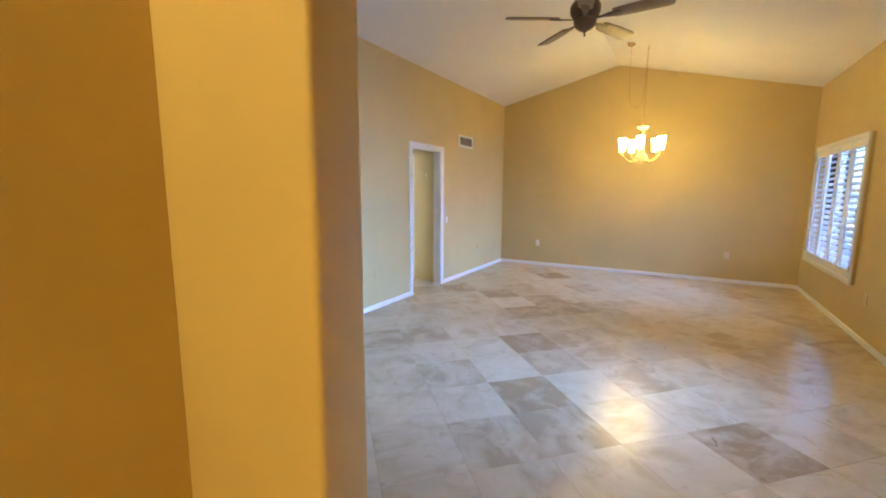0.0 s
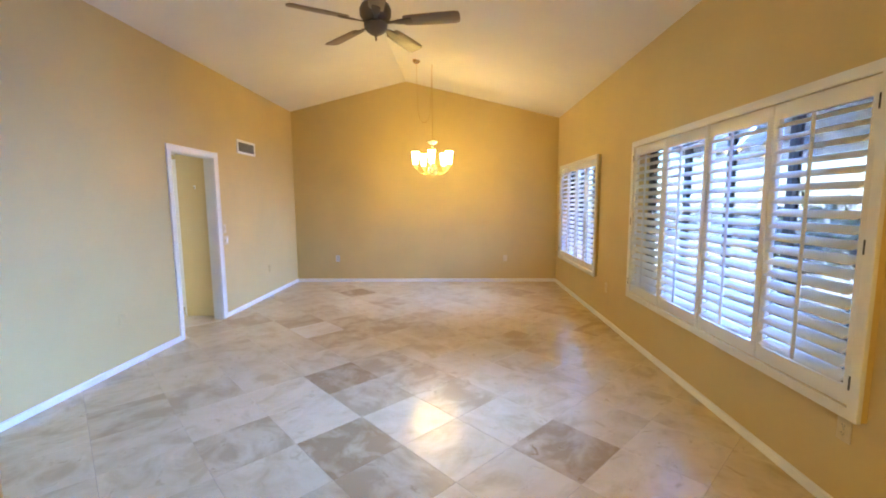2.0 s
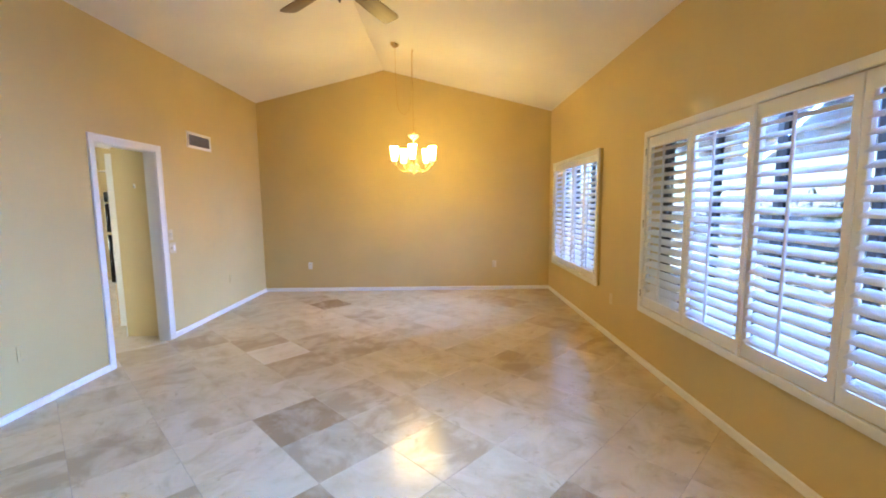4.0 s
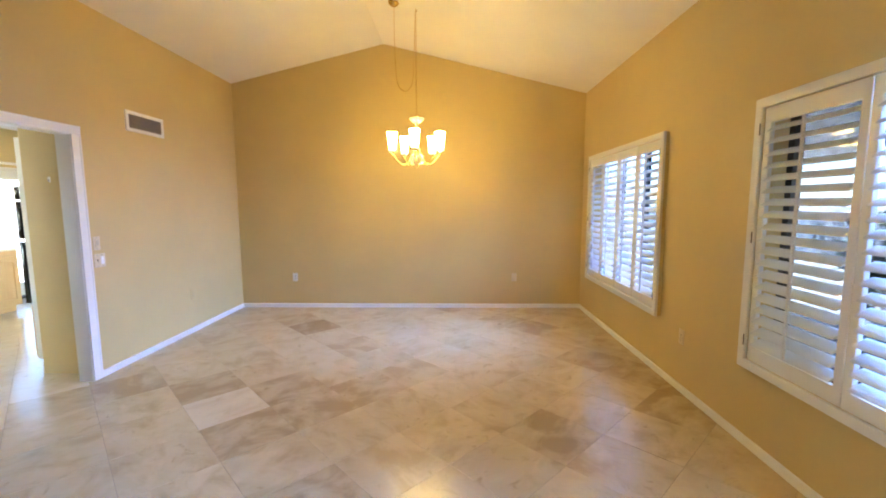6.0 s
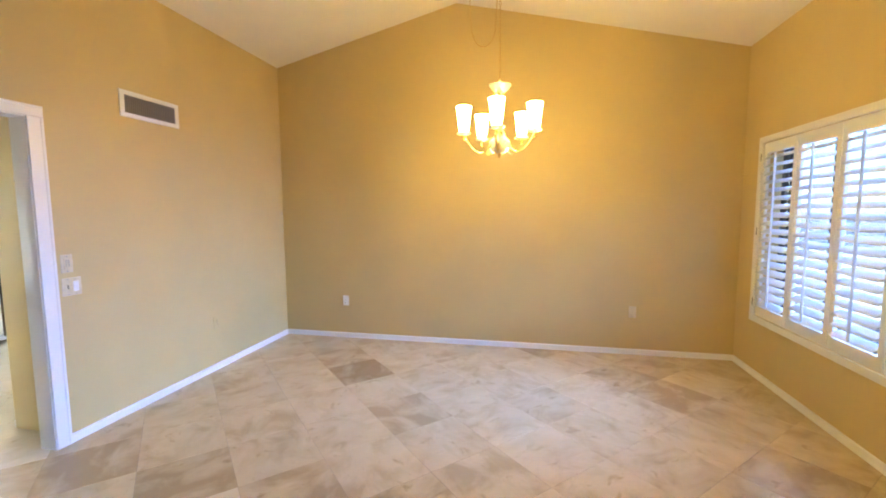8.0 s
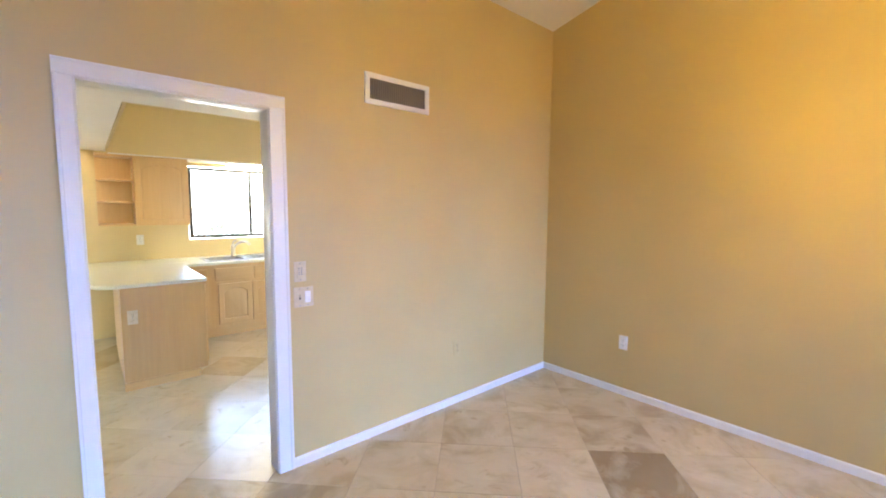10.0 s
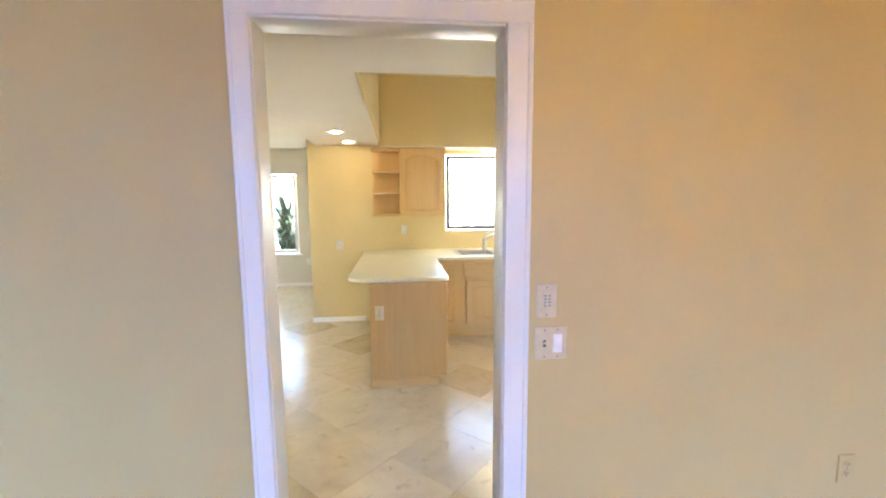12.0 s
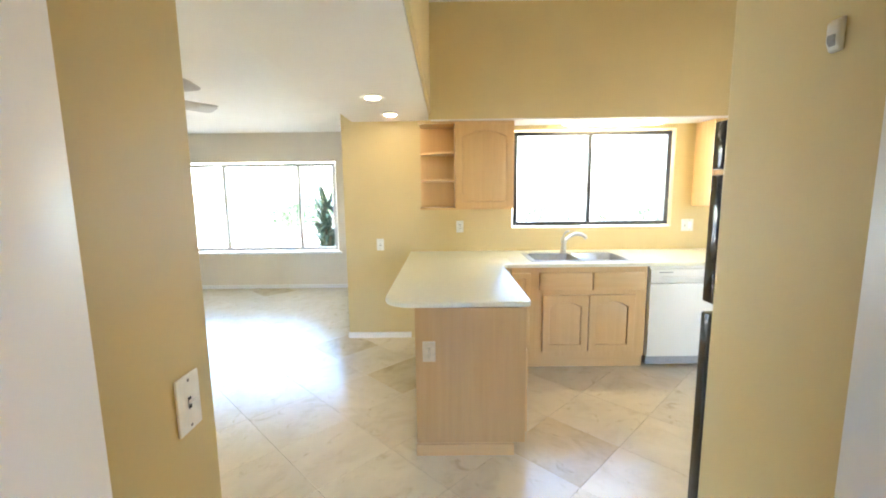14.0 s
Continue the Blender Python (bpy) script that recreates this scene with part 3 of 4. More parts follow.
# alarm sensor on the short wall
th = thing("alarm_sensor", pose(-3.60, 5.957, 1.685, 0, 0, facing_s), "small white alarm sensor on the tan wall", "sensor")
bm = BM()
prism(bm, [(0.0, -0.023), (0.007, -0.021), (0.012, -0.008), (0.012, 0.016), (0.008, 0.022), (0.0, 0.024)], "y", -0.010, 0.010)
part("housing", soften(bm, 0.003, 3), WHITE_PLASTIC, th, "", True)
bm = BM()
prism(bm, [(0.007, -0.019), (0.0132, -0.008), (0.0132, 0.001), (0.007, 0.001)], "y", -0.007, 0.007)
part("lens", soften(bm, 0.002, 2), GREY, th)

# return air vent high on the west wall
vent = thing("air_vent", pose(XL, 6.631, 2.252), "white-framed wall vent with grey upright fins", "vent")
part("frame", soften(slab(BM(), "x", 0, 0.012, (-0.252, 0.252), (-0.095, 0.095), [(-0.215, 0.215, -0.062, 0.062)]), 0.004, 2), TRIM, vent, "", True)
bm = BM()
box(bm, 0.0005, 0.002, -0.216, 0.216, -0.063, 0.063)
part("backing", bm, DARK, vent)
bm = BM()
box(bm, 0.002, 0.010, -0.0035, 0.0035, -0.0625, 0.0625)
fin = meshed("fin", bm, SCREEN_GREY)
for k in range(27):
    again("fin", fin, vent, pose(0, -0.208 + k * 0.016, 0, 0, 0, 24))

# ---- ceiling fan ----
fan = thing("ceiling_fan", pose(-0.915, 4.31, 2.82), "brown five-blade ceiling fan on a downrod", "ceiling fan")
top = RIDGE_Z - sr * (-0.91 - RIDGE_X) - 2.82
part("canopy", lathe(BM(), [(0.02, top - 0.075), (0.045, top - 0.06), (0.07, top - 0.02), (0.075, top + 0.03)], 24), FAN_METAL, fan, "", True)
part("downrod", lathe(BM(), [(0.013, 0.30), (0.013, top - 0.06)], 14), FAN_METAL, fan, "", True)
part("motor_housing", lathe(BM(), [(0.07, 0.135), (0.105, 0.15), (0.128, 0.185), (0.13, 0.235), (0.112, 0.27), (0.06, 0.30), (0.035, 0.315), (0.02, 0.36)], 32), FAN_METAL, fan, "", True)
part("lower_bowl", lathe(BM(), [(0.015, 0.032), (0.045, 0.042), (0.078, 0.066), (0.094, 0.096), (0.098, 0.118), (0.075, 0.134)], 32), FAN_METAL, fan, "", True)
part("finial", lathe(BM(), [(0.003, -0.012), (0.009, -0.004), (0.010, 0.004), (0.005, 0.012), (0.011, 0.02), (0.016, 0.033)], 14), FAN_METAL, fan, "", True)
bm = BM()
out = [(0.235, -0.052), (0.26, -0.060), (0.45, -0.070), (0.66, -0.073), (0.69, -0.062), (0.70, -0.035), (0.70, 0.035), (0.69, 0.062), (0.66, 0.073), (0.45, 0.070), (0.26, 0.060), (0.235, 0.052)]
prism(bm, out, "z", -0.004, 0.004)
bmesh.ops.transform(bm, matrix=pose(0, 0, 0, -13, 0, 0), verts=bm.verts)
blade = meshed("blade", soften(bm, 0.0015, 2), FAN_WOOD, True)
bm = BM()
prism(bm, [(0.09, -0.018), (0.15, -0.014), (0.20, -0.030), (0.30, -0.036), (0.315, 0.0), (0.30, 0.036), (0.20, 0.030), (0.15, 0.014), (0.09, 0.018)], "z", -0.012, -0.005)
bmesh.ops.transform(bm, matrix=pose(0, 0, 0, -13, 0, 0), verts=bm.verts)
iron = meshed("blade_iron", soften(bm, 0.002, 2), FAN_METAL, True)
for k in range(5):
    again("blade", blade, fan, pose(0, 0, 0.135, 0, 0, -6 + 72 * k))
    again("blade_iron", iron, fan, pose(0, 0, 0.135, 0, 0, -6 + 72 * k))

# ---- chandelier ----
CX, CY = -0.613, 7.01
ch = thing("chandelier", pose(CX, CY, 1.87), "brass five-arm chandelier with lit frosted tulip shades", "chandelier")
part("stem", lathe(BM(), [(0.010, 0.13), (0.024, 0.140), (0.034, 0.155), (0.036, 0.172), (0.018, 0.19), (0.012, 0.23), (0.020, 0.255), (0.011, 0.275), (0.009, 0.40), (0.016, 0.415), (0.008, 0.43), (0.006, 0.53)], 20), BRASS, ch, "", True)
part("glass_bowl", lathe(BM(), [(0.012, 0.012), (0.045, 0.020), (0.072, 0.044), (0.081, 0.074), (0.072, 0.104), (0.045, 0.126), (0.02, 0.134)], 28), CRYSTAL, ch, "clear cut-glass bowl", True)
part("bottom_finial", lathe(BM(), [(0.003, -0.020), (0.010, -0.012), (0.012, -0.004), (0.006, 0.002), (0.018, 0.011)], 14), BRASS, ch, "", True)
part("top_cup", lathe(BM(), [(0.010, 0.425), (0.028, 0.440), (0.060, 0.468), (0.080, 0.488), (0.082, 0.498), (0.070, 0.503), (0.03, 0.492), (0.012, 0.50)], 26), CRYSTAL, ch, "flared glass cup", True)
arm_pts = []
for k in range(17):
    s = k / 16
    r = 0.030 + s * 0.232
    z = 0.162 - 0.135 * math.sin(math.pi * s ** 0.9) ** 0.85 - 0.022 * s
    arm_pts.append((r, 0, z))
arm_mesh = meshed("arm", tube(BM(), arm_pts, 0.0042, 8), BRASS, True)
saucer_mesh = meshed("saucer", lathe(BM(), [(0.010, 0.134), (0.040, 0.143), (0.056, 0.153), (0.055, 0.157), (0.015, 0.150)], 24, 0.262), CRYSTAL, True)
socket_mesh = meshed("socket", lathe(BM(), [(0.006, 0.098), (0.013, 0.104), (0.011, 0.118), (0.014, 0.134)], 16, 0.262), BRASS, True)
shade_mesh = meshed("shade", lathe(BM(), [(0.020, 0.158), (0.031, 0.166), (0.039, 0.195), (0.044, 0.245), (0.049, 0.300), (0.057, 0.340), (0.053, 0.339), (0.045, 0.295), (0.039, 0.24), (0.018, 0.176)], 26, 0.262), SHADE, True)
shade_mesh.materials.append(SHADE_LINING)
for p in shade_mesh.polygons:
    if p.normal.dot(p.center - Vector((0.262, 0, p.center.z))) < 0 or p.center.z > 0.339:
        p.material_index = 1
for k in range(5):
    m = pose(0, 0, 0, 0, 0, -90 + 72 * k)
    arm = again("arm", arm_mesh, ch, m)
    again("socket", socket_mesh, arm)
    again("saucer", saucer_mesh, arm)
    again("shade", shade_mesh, arm)
# chain: links turned by a quarter each, from the hook down to the stem
hook_z = RIDGE_Z - sr * (CX - RIDGE_X)
bm = BM()
link = [(0.008 * math.cos(a), 0, 0.0155 * math.sin(a)) for a in (2 * math.pi * k / 10 for k in range(11))]
tube(bm, link, 0.0019, 5)
link_mesh = meshed("chain_link", bm, BRASS, True)
n_links = int((hook_z - 1.87 - 0.51) / 0.0268)
for k in range(n_links):
    again("chain_link", link_mesh, ch, pose(0.0, 0, 0.525 + k * 0.0268, 0, 0, 90 * (k % 2)))
part("ceiling_hook", tube(BM(), [(0, 0, hook_z - 1.87 - 0.035), (0.012, 0, hook_z - 1.87 - 0.03), (0.014, 0, hook_z - 1.87 - 0.015), (0, 0, hook_z - 1.87 - 0.005), (0, 0, hook_z - 1.87 + 0.02)], 0.003, 6), BRASS, ch, "", True)
pz = RIDGE_Z - sr * (-0.82 - RIDGE_X) - 1.87
part("ceiling_canopy", lathe(BM(), [(0.008, pz - 0.045), (0.03, pz - 0.035), (0.055, pz - 0.012), (0.062, pz + 0.02)], 24, -0.22, -0.02), BRASS, ch, "round brass ceiling canopy", True)
hz = hook_z - 1.87
cord = [(-0.22, -0.02, pz - 0.04), (-0.219, -0.02, 1.30), (-0.214, -0.018, 1.08)]
for k in range(13):
    a = math.pi * k / 12
    cord.append((-0.118 - 0.088 * math.cos(a), -0.015 + 0.001 * k, 0.93 - 0.16 * math.sin(a)))
cord += [(-0.022, -0.002, 1.08), (-0.012, 0.0, 1.30), (-0.006, 0.0, hz - 0.03)]
part("cord", tube(BM(), cord, 0.0028, 6), BRASS, ch, "looped brass-coloured cord", True)

# ---- kitchen ----
def raised_front(w, h, rise, stile=0.055, depth=0.019, n=8):
    """A cabinet front in the local y-z plane, face towards +x: frame, groove and a raised panel with an arched top."""
    bm = BM()

    def ring(inset, up, x):
        a, b, lo, hi = inset, w - inset, inset, h - inset
        pts = [(a + (b - a) * k / n, lo) for k in range(n)]
        pts += [(b, lo + (hi - up - lo) * k / n) for k in range(n)]
        pts += [(b - (b - a) * k / n, hi - up + up * math.sin(math.pi * k / n) ** 0.8) for k in range(n)]
        pts += [(a, hi - up - (hi - up - lo) * k / n) for k in range(n)]
        return [bm.verts.new((x, y, z)) for y, z in pts]
    rings = [ring(0, 0, 0), ring(0, 0, depth - 0.003), ring(0.003, 0, depth), ring(stile, rise, depth), ring(stile + 0.004, rise, depth - 0.011), ring(stile + 0.010, rise, depth - 0.011), ring(stile + 0.034, rise * 0.95, depth - 0.001)]
    for p, q in zip(rings, rings[1:]):
        for i in range(len(p)):
            bm.faces.new((p[i], p[(i + 1) % len(p)], q[(i + 1) % len(p)], q[i]))
    bm.faces.new(rings[-1])
    bm.faces.new(list(reversed(rings[0])))
    return bm


CT = 0.882                     # counter top height
CB = 0.853                     # cabinet top height
FACE = -6.318                  # base cabinet fronts

# sink base cabinet
cab = thing("base_cabinet", pose(FACE, 5.936, 0.0), "pale maple sink base cabinet with arched raised-panel doors", "cabinet")
bm = BM()
box(bm, KX - FACE + 0.002, -0.001, 0.0, 1.10, 0.10, 0.69)
box(bm, -0.03, -0.001, 0.0, 1.10, 0.69, CB - 0.001)
part("body", soften(bm, 0.002, 2), MAPLE, cab)
bm = BM()
box(bm, KX - FACE + 0.002, -0.03, 0.0, 1.10, 0.0, 0.10)
part("toe_kick", bm, MAPLE_ACROSS, cab)
for a, b in ((0.225, 0.645), (0.66, 1.07)):
    bm = BM()
    box(bm, 0, 0.019, a, b, 0.665, 0.812)
    part("drawer_front", soften(bm, 0.006, 3), MAPLE_ACROSS, cab, "", True)
for a, b in ((0.255, 0.625), (0.632, 1.005)):
    d = part("cabinet_door", raised_front(b - a, 0.475, 0.045), MAPLE, cab, "", True)
    d.matrix_basis = pose(0, a, 0.15)
d = part("corner_door", raised_front(0.15, 0.66, 0.02, 0.035), MAPLE, cab, "", True)
d.matrix_basis = pose(0, 0.0, 0.15)

# dishwasher
dw = thing("dishwasher", pose(FACE, 7.046, 0.0), "white built-in dishwasher under the counter", "dishwasher")
bm = BM()
box(bm, -0.58, 0.0, 0.0, 0.60, 0.10, CB - 0.004)
part("body", bm, APPLIANCE, dw)
bm = BM()
box(bm, 0.0, 0.022, 0.004, 0.596, 0.10, 0.715)
part("door", soften(bm, 0.006, 3), APPLIANCE, dw, "", True)
bm = BM()
box(bm, 0.0, 0.026, 0.004, 0.596, 0.72, 0.835)
panel = part("control_panel", soften(bm, 0.006, 3), APPLIANCE, dw, "", True)
bm = BM()
box(bm, 0.0255, 0.034, 0.09, 0.51, 0.752, 0.775)
part("handle", soften(bm, 0.006, 3), APPLIANCE, panel, "", True)
bm = BM()
box(bm, 0.0262, 0.0275, 0.07, 0.18, 0.803, 0.812)
part("badge", bm, GREY, panel)
bm = BM()
box(bm, -0.05, 0.006, 0.004, 0.596, 0.03, 0.098)
part("kick_plate", soften(bm, 0.003, 2), GREY, dw)

# end cabinet beyond the dishwasher
cab = thing("base_cabinet", pose(FACE, 7.656, 0.0), "pale maple end base cabinet", "cabinet")
bm = BM()
box(bm, KX - FACE + 0.002, -0.001, 0.0, 0.45, 0.10, CB - 0.001)
part("body", soften(bm, 0.002, 2), MAPLE, cab)
bm = BM()
box(bm, KX - FACE + 0.002, -0.10, 0.0, 0.45, 0.0, 0.10)
part("toe_kick", bm, MAPLE_ACROSS, cab)
d = part("cabinet_door", raised_front(0.41, 0.66, 0.04), MAPLE, cab, "", True)
d.matrix_basis = pose(0, 0.02, 0.13)

# peninsula
pen = thing("peninsula_cabinet", pose(-5.173, 5.234, 0.0), "pale maple peninsula cabinet with a plain end panel", "cabinet")
bm = BM()
box(bm, -1.145, -0.018, 0.0, 0.60, 0.085, CB - 0.001)
part("body", soften(bm, 0.002, 2), MAPLE, pen)
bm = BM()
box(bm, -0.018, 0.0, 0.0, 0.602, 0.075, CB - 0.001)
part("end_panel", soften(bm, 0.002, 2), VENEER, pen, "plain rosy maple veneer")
bm = BM()
box(bm, -1.145, -0.006, 0.006, 0.535, 0.0, 0.085)
box(bm, -0.006, 0.008, -0.004, 0.542, 0.0, 0.068)
part("base_board", soften(bm, 0.003, 2), MAPLE_ACROSS, pen)
for z0, z1 in ((0.115, 0.36), (0.372, 0.60), (0.612, 0.82)):
    for x0, x1 in ((-0.49, -0.03), (-0.96, -0.50)):
        bm = BM()
        box(bm, x0, x1, 0.601, 0.619, z0, z1)
        fr = part("drawer_front", soften(bm, 0.005, 2), MAPLE, pen, "", True)
        bm = lathe(BM(), [(0.006, 0), (0.006, 0.014), (0.014, 0.018), (0.015, 0.026), (0.008, 0.03)], 14)
        bmesh.ops.transform(bm, matrix=pose((x0 + x1) / 2, 0.619, (z0 + z1) / 2, -90, 0, 0), verts=bm.verts)
        part("knob", bm, WHITE_PLASTIC, fr, "small white knob", True)
wall_plate("outlet", pose(-5.173, 5.308, 0.611), "almond duplex outlet on the peninsula end", ALMOND)

# worktop: the peninsula tongue with a rounded corner and the run under the window with a sink cut-out
SX0, SX1, SY0, SY1 = -6.863, -6.393, 6.116, 6.956
counter = thing("countertop", pose(-0.033, 0.036, CT), "cream laminate L-shaped countertop with a low backsplash", "countertop")
bm = BM()
arc = [(-5.10 - 0.16 + 0.16 * math.cos(a), 5.01 + 0.16 - 0.16 * math.sin(a)) for a in (math.pi / 2 * k / 8 for k in range(9))]
small = [(-5.10 - 0.03 + 0.03 * math.sin(a), 5.815 - 0.03 + 0.03 * math.cos(a)) for a in (math.pi / 2 * k / 4 for k in range(5))]
prism(bm, [(-6.60, 5.01), *reversed(arc), *reversed(small), (-6.20, 5.815), (-6.24, 5.855), (-6.24, 5.90), (-6.60, 5.90)], "z", -0.029, 0)
soften(bm, 0.004, 2, 60)
part("peninsula_top", bm, LAMINATE, counter, "", True)
bm = BM()
slab(bm, "z", -0.029, 0, (KX + 0.055, -6.24), (5.90, 8.07), [(SX0 + 0.043, SX1 + 0.023, SY0 - 0.026, SY1 - 0.046)])
soften(bm, 0.003, 2, 60)
part("sink_run_top", bm, LAMINATE, counter)
bm = BM()
slab(bm, "z", -0.029, 0, (KX + 0.055, -6.60), (5.01, 5.90))
part("corner_top", bm, LAMINATE, counter)
bm = BM()
box(bm, KX + 0.034, KX + 0.054, 5.24, 8.07, -0.029, 0.085)
part("backsplash", soften(bm, 0.005, 3), LAMINATE, counter, "", True)

# sink
sink = thing("kitchen_sink", pose(0, 0, CT), "stainless steel double-bowl sink set in the counter", "sink")
my = (SY0 + SY1) / 2
part("rim", soften(slab(BM(), "z", 0.001, 0.006, (SX0 - 0.01, SX1 + 0.012), (SY0 - 0.012, SY1 + 0.012), [(SX0 + 0.07, SX1 - 0.02, SY0 + 0.03, my - 0.012), (SX0 + 0.07, SX1 - 0.02, my + 0.012, SY1 - 0.03)]), 0.0015, 2), STEEL, sink)
for a, b in ((SY0 + 0.03, my - 0.012), (my + 0.012, SY1 - 0.03)):
    bm = BM()
    x0, x1 = SX0 + 0.07, SX1 - 0.02
    t = 0.03
    top_r = [bm.verts.new(p) for p in ((x0, a, 0.002), (x1, a, 0.002), (x1, b, 0.002), (x0, b, 0.002))]
    low_r = [bm.verts.new(p) for p in ((x0 + t, a + t, -0.165), (x1 - t, a + t, -0.165), (x1 - t, b - t, -0.165), (x0 + t, b - t, -0.165))]
    for i in range(4):
        bm.faces.new((top_r[i], top_r[(i + 1) % 4], low_r[(i + 1) % 4], low_r[i]))
    bm.faces.new(low_r)
    bowl = part("bowl", soften(bm, 0.02, 4, 30), STEEL, sink, "", True)
    bm = lathe(BM(), [(0.028, -0.163), (0.04, -0.162), (0.04, -0.160), (0.02, -0.159)], 18, (x0 + x1) / 2, (a + b) / 2)
    part("drain", bm, GREY, bowl)

# faucet behind the sink, on the rim
fau = thing("faucet", pose(SX0 + 0.03, 6.496, CT + 0.006), "brushed nickel single-lever kitchen faucet", "faucet")
part("base", lathe(BM(), [(0.034, 0.0), (0.034, 0.006), (0.027, 0.014), (0.025, 0.08), (0.028, 0.115), (0.027, 0.14), (0.018, 0.152)], 20), NICKEL, fau, "", True)
sp = [(0.0, 0.0, 0.09), (0.012, 0.016, 0.125), (0.035, 0.045, 0.165), (0.07, 0.085, 0.188), (0.105, 0.125, 0.188), (0.13, 0.155, 0.17), (0.137, 0.163, 0.15)]
part("spout", tube(BM(), sp, 0.017, 12), NICKEL, fau, "", True)
part("lever", tube(BM(), [(0, 0, 0.14), (-0.004, 0.0, 0.17), (0.006, 0.016, 0.198), (0.022, 0.04, 0.212)], 0.009, 8), NICKEL, fau, "", True)

# upper cabinet with open end shelves
UX = -6.788
up = thing("wall_cabinet", pose(KX, 5.496, 1.307), "pale maple wall cabinet with an arched raised-panel door", "cabinet")
bm = BM()
box(bm, 0.001, UX - KX - 0.02, 0.0, 0.53, 0.0, 0.775)
part("body", soften(bm, 0.002, 2), MAPLE, up)
d = part("cabinet_door", raised_front(0.505, 0.74, 0.055), MAPLE, up, "", True)
d.matrix_basis = pose(UX - KX - 0.02, 0.012, 0.012)
sh = thing("corner_shelf", pose(KX, 5.493, 1.307), "pale maple open end shelf with rounded boards", "shelf")
R = UX - KX
rim = [(0.002, 0.0)] + [((R - 0.005) * math.cos(a), -0.32 * math.sin(a)) for a in (math.pi / 2 * k / 10 for k in range(11))]
rim = [(x if x > 0.002 else 0.002, y) for x, y in rim]
sq = [(0.002, 0.0), (R - 0.005, 0.0), (R - 0.005, -0.26), (R - 0.05, -0.32), (0.002, -0.32)]
for z, ring in ((0.0, sq), (0.255, rim), (0.50, rim), (0.757, sq)):
    bm = BM()
    prism(bm, ring, "z", z, z + 0.018)
    part("shelf_board", soften(bm, 0.003, 2), MAPLE_ACROSS, sh)
bm = BM()
box(bm, 0.0005, 0.012, -0.32, -0.001, 0.018, 0.757)
part("back_panel", bm, MAPLE, sh)
bm = BM()
box(bm, 0.0, R + 0.002, -0.325, 0.53, 0.776, 0.786)
part("top_moulding", soften(bm, 0.002, 2), MAPLE_ACROSS, sh)

# upper cabinet on the far side of the window
up = thing("wall_cabinet", pose(KX, 7.80, 1.307), "pale maple wall cabinet beside the kitchen window", "cabinet")
bm = BM()
box(bm, 0.001, R - 0.02, 0.0, 0.50, 0.0, 0.775)
part("body", soften(bm, 0.002, 2), MAPLE, up)
d = part("cabinet_door", raised_front(0.475, 0.74, 0.055), MAPLE, up, "", True)
d.matrix_basis = pose(R - 0.02, 0.012, 0.012)

# light over the sink, under the soffit
lamp = thing("under_soffit_light", pose(-6.893, 6.186, 2.085), "white fluorescent fixture lit above the kitchen window", "light")
bm = BM()
box(bm, -0.06, 0.06, 0.27, 1.21, -0.012, -0.001)
part("fixture_body", soften(bm, 0.003, 2), WHITE_PLASTIC, lamp)
bm = BM()
box(bm, -0.045, 0.045, 0.30, 1.18, -0.03, -0.0125)
part("diffuser", soften(bm, 0.01, 3), TUBE, lamp, "glowing white diffuser", True)

# recessed lights in the low ceiling
for x, y in ((-6.09, 4.894), (-6.76, 4.932)):
    can = thing("recessed_light", pose(x, y, KZ), "white recessed ceiling light, lit", "light", "kitchen recessed lights")
    part("trim_ring", lathe(BM(), [(0.052, -0.001), (0.085, -0.006), (0.09, -0.003), (0.09, -0.0005)], 28), TRIM, can, "", True)
    part("lamp", lathe(BM(), [(0.02, -0.010), (0.048, -0.0075), (0.05, -0.006)], 24), CAN, can, "glowing lamp", True)

# invented fixture at the entry fill, out of view
slope = math.degrees(math.atan(sl))
can = thing("recessed_light", pose(-1.32, -1.20, RIDGE_Z - sl * (RIDGE_X + 1.32), 0, -slope, 0), "made-up recessed ceiling light over the entry, out of view", "light")
part("trim_ring", lathe(BM(), [(0.052, -0.001), (0.085, -0.006), (0.09, -0.003), (0.09, -0.0005)], 28), TRIM, can, "", True)
part("lamp", lathe(BM(), [(0.02, -0.010), (0.048, -0.0075), (0.05, -0.006)], 24), CAN, can, "glowing lamp", True)

# tall oven unit with black doors beside the short wall
oven = thing("oven_tower", pose(-4.035, 6.08, 0.0), "tall built-in oven with black glass doors", "oven")
bm = BM()
box(bm, 0.0, 0.605, 0.0, 0.74, 0.09, 2.05)
part("cabinet_body", soften(bm, 0.003, 2), APPLIANCE, oven)
bm = BM()
box(bm, 0.06, 0.605, 0.01, 0.73, 0.0, 0.09)
part("toe_kick", bm, APPLIANCE, oven)
for z0, z1 in ((0.60, 1.15), (1.178, 1.505), (1.518, 1.635)):
    bm = BM()
    box(bm, -0.055, 0.0, 0.002, 0.738, z0, z1)
    dd = part("oven_door", soften(bm, 0.004, 2), BLACK_GLOSS, oven, "black glass door", True)
    if z1 - z0 > 0.2:
        bm = tube(BM(), [(-0.056, 0.08, z1 - 0.05), (-0.08, 0.08, z1 - 0.05), (-0.08, 0.66, z1 - 0.05), (-0.056, 0.66, z1 - 0.05)], 0.009, 8)
        part("door_handle", bm, BLACK_GLOSS, dd, "", True)
bm = BM()
box(bm, -0.02, 0.0, 0.008, 0.732, 0.11, 0.585)
part("drawer_front", soften(bm, 0.004, 2), MAPLE, oven)

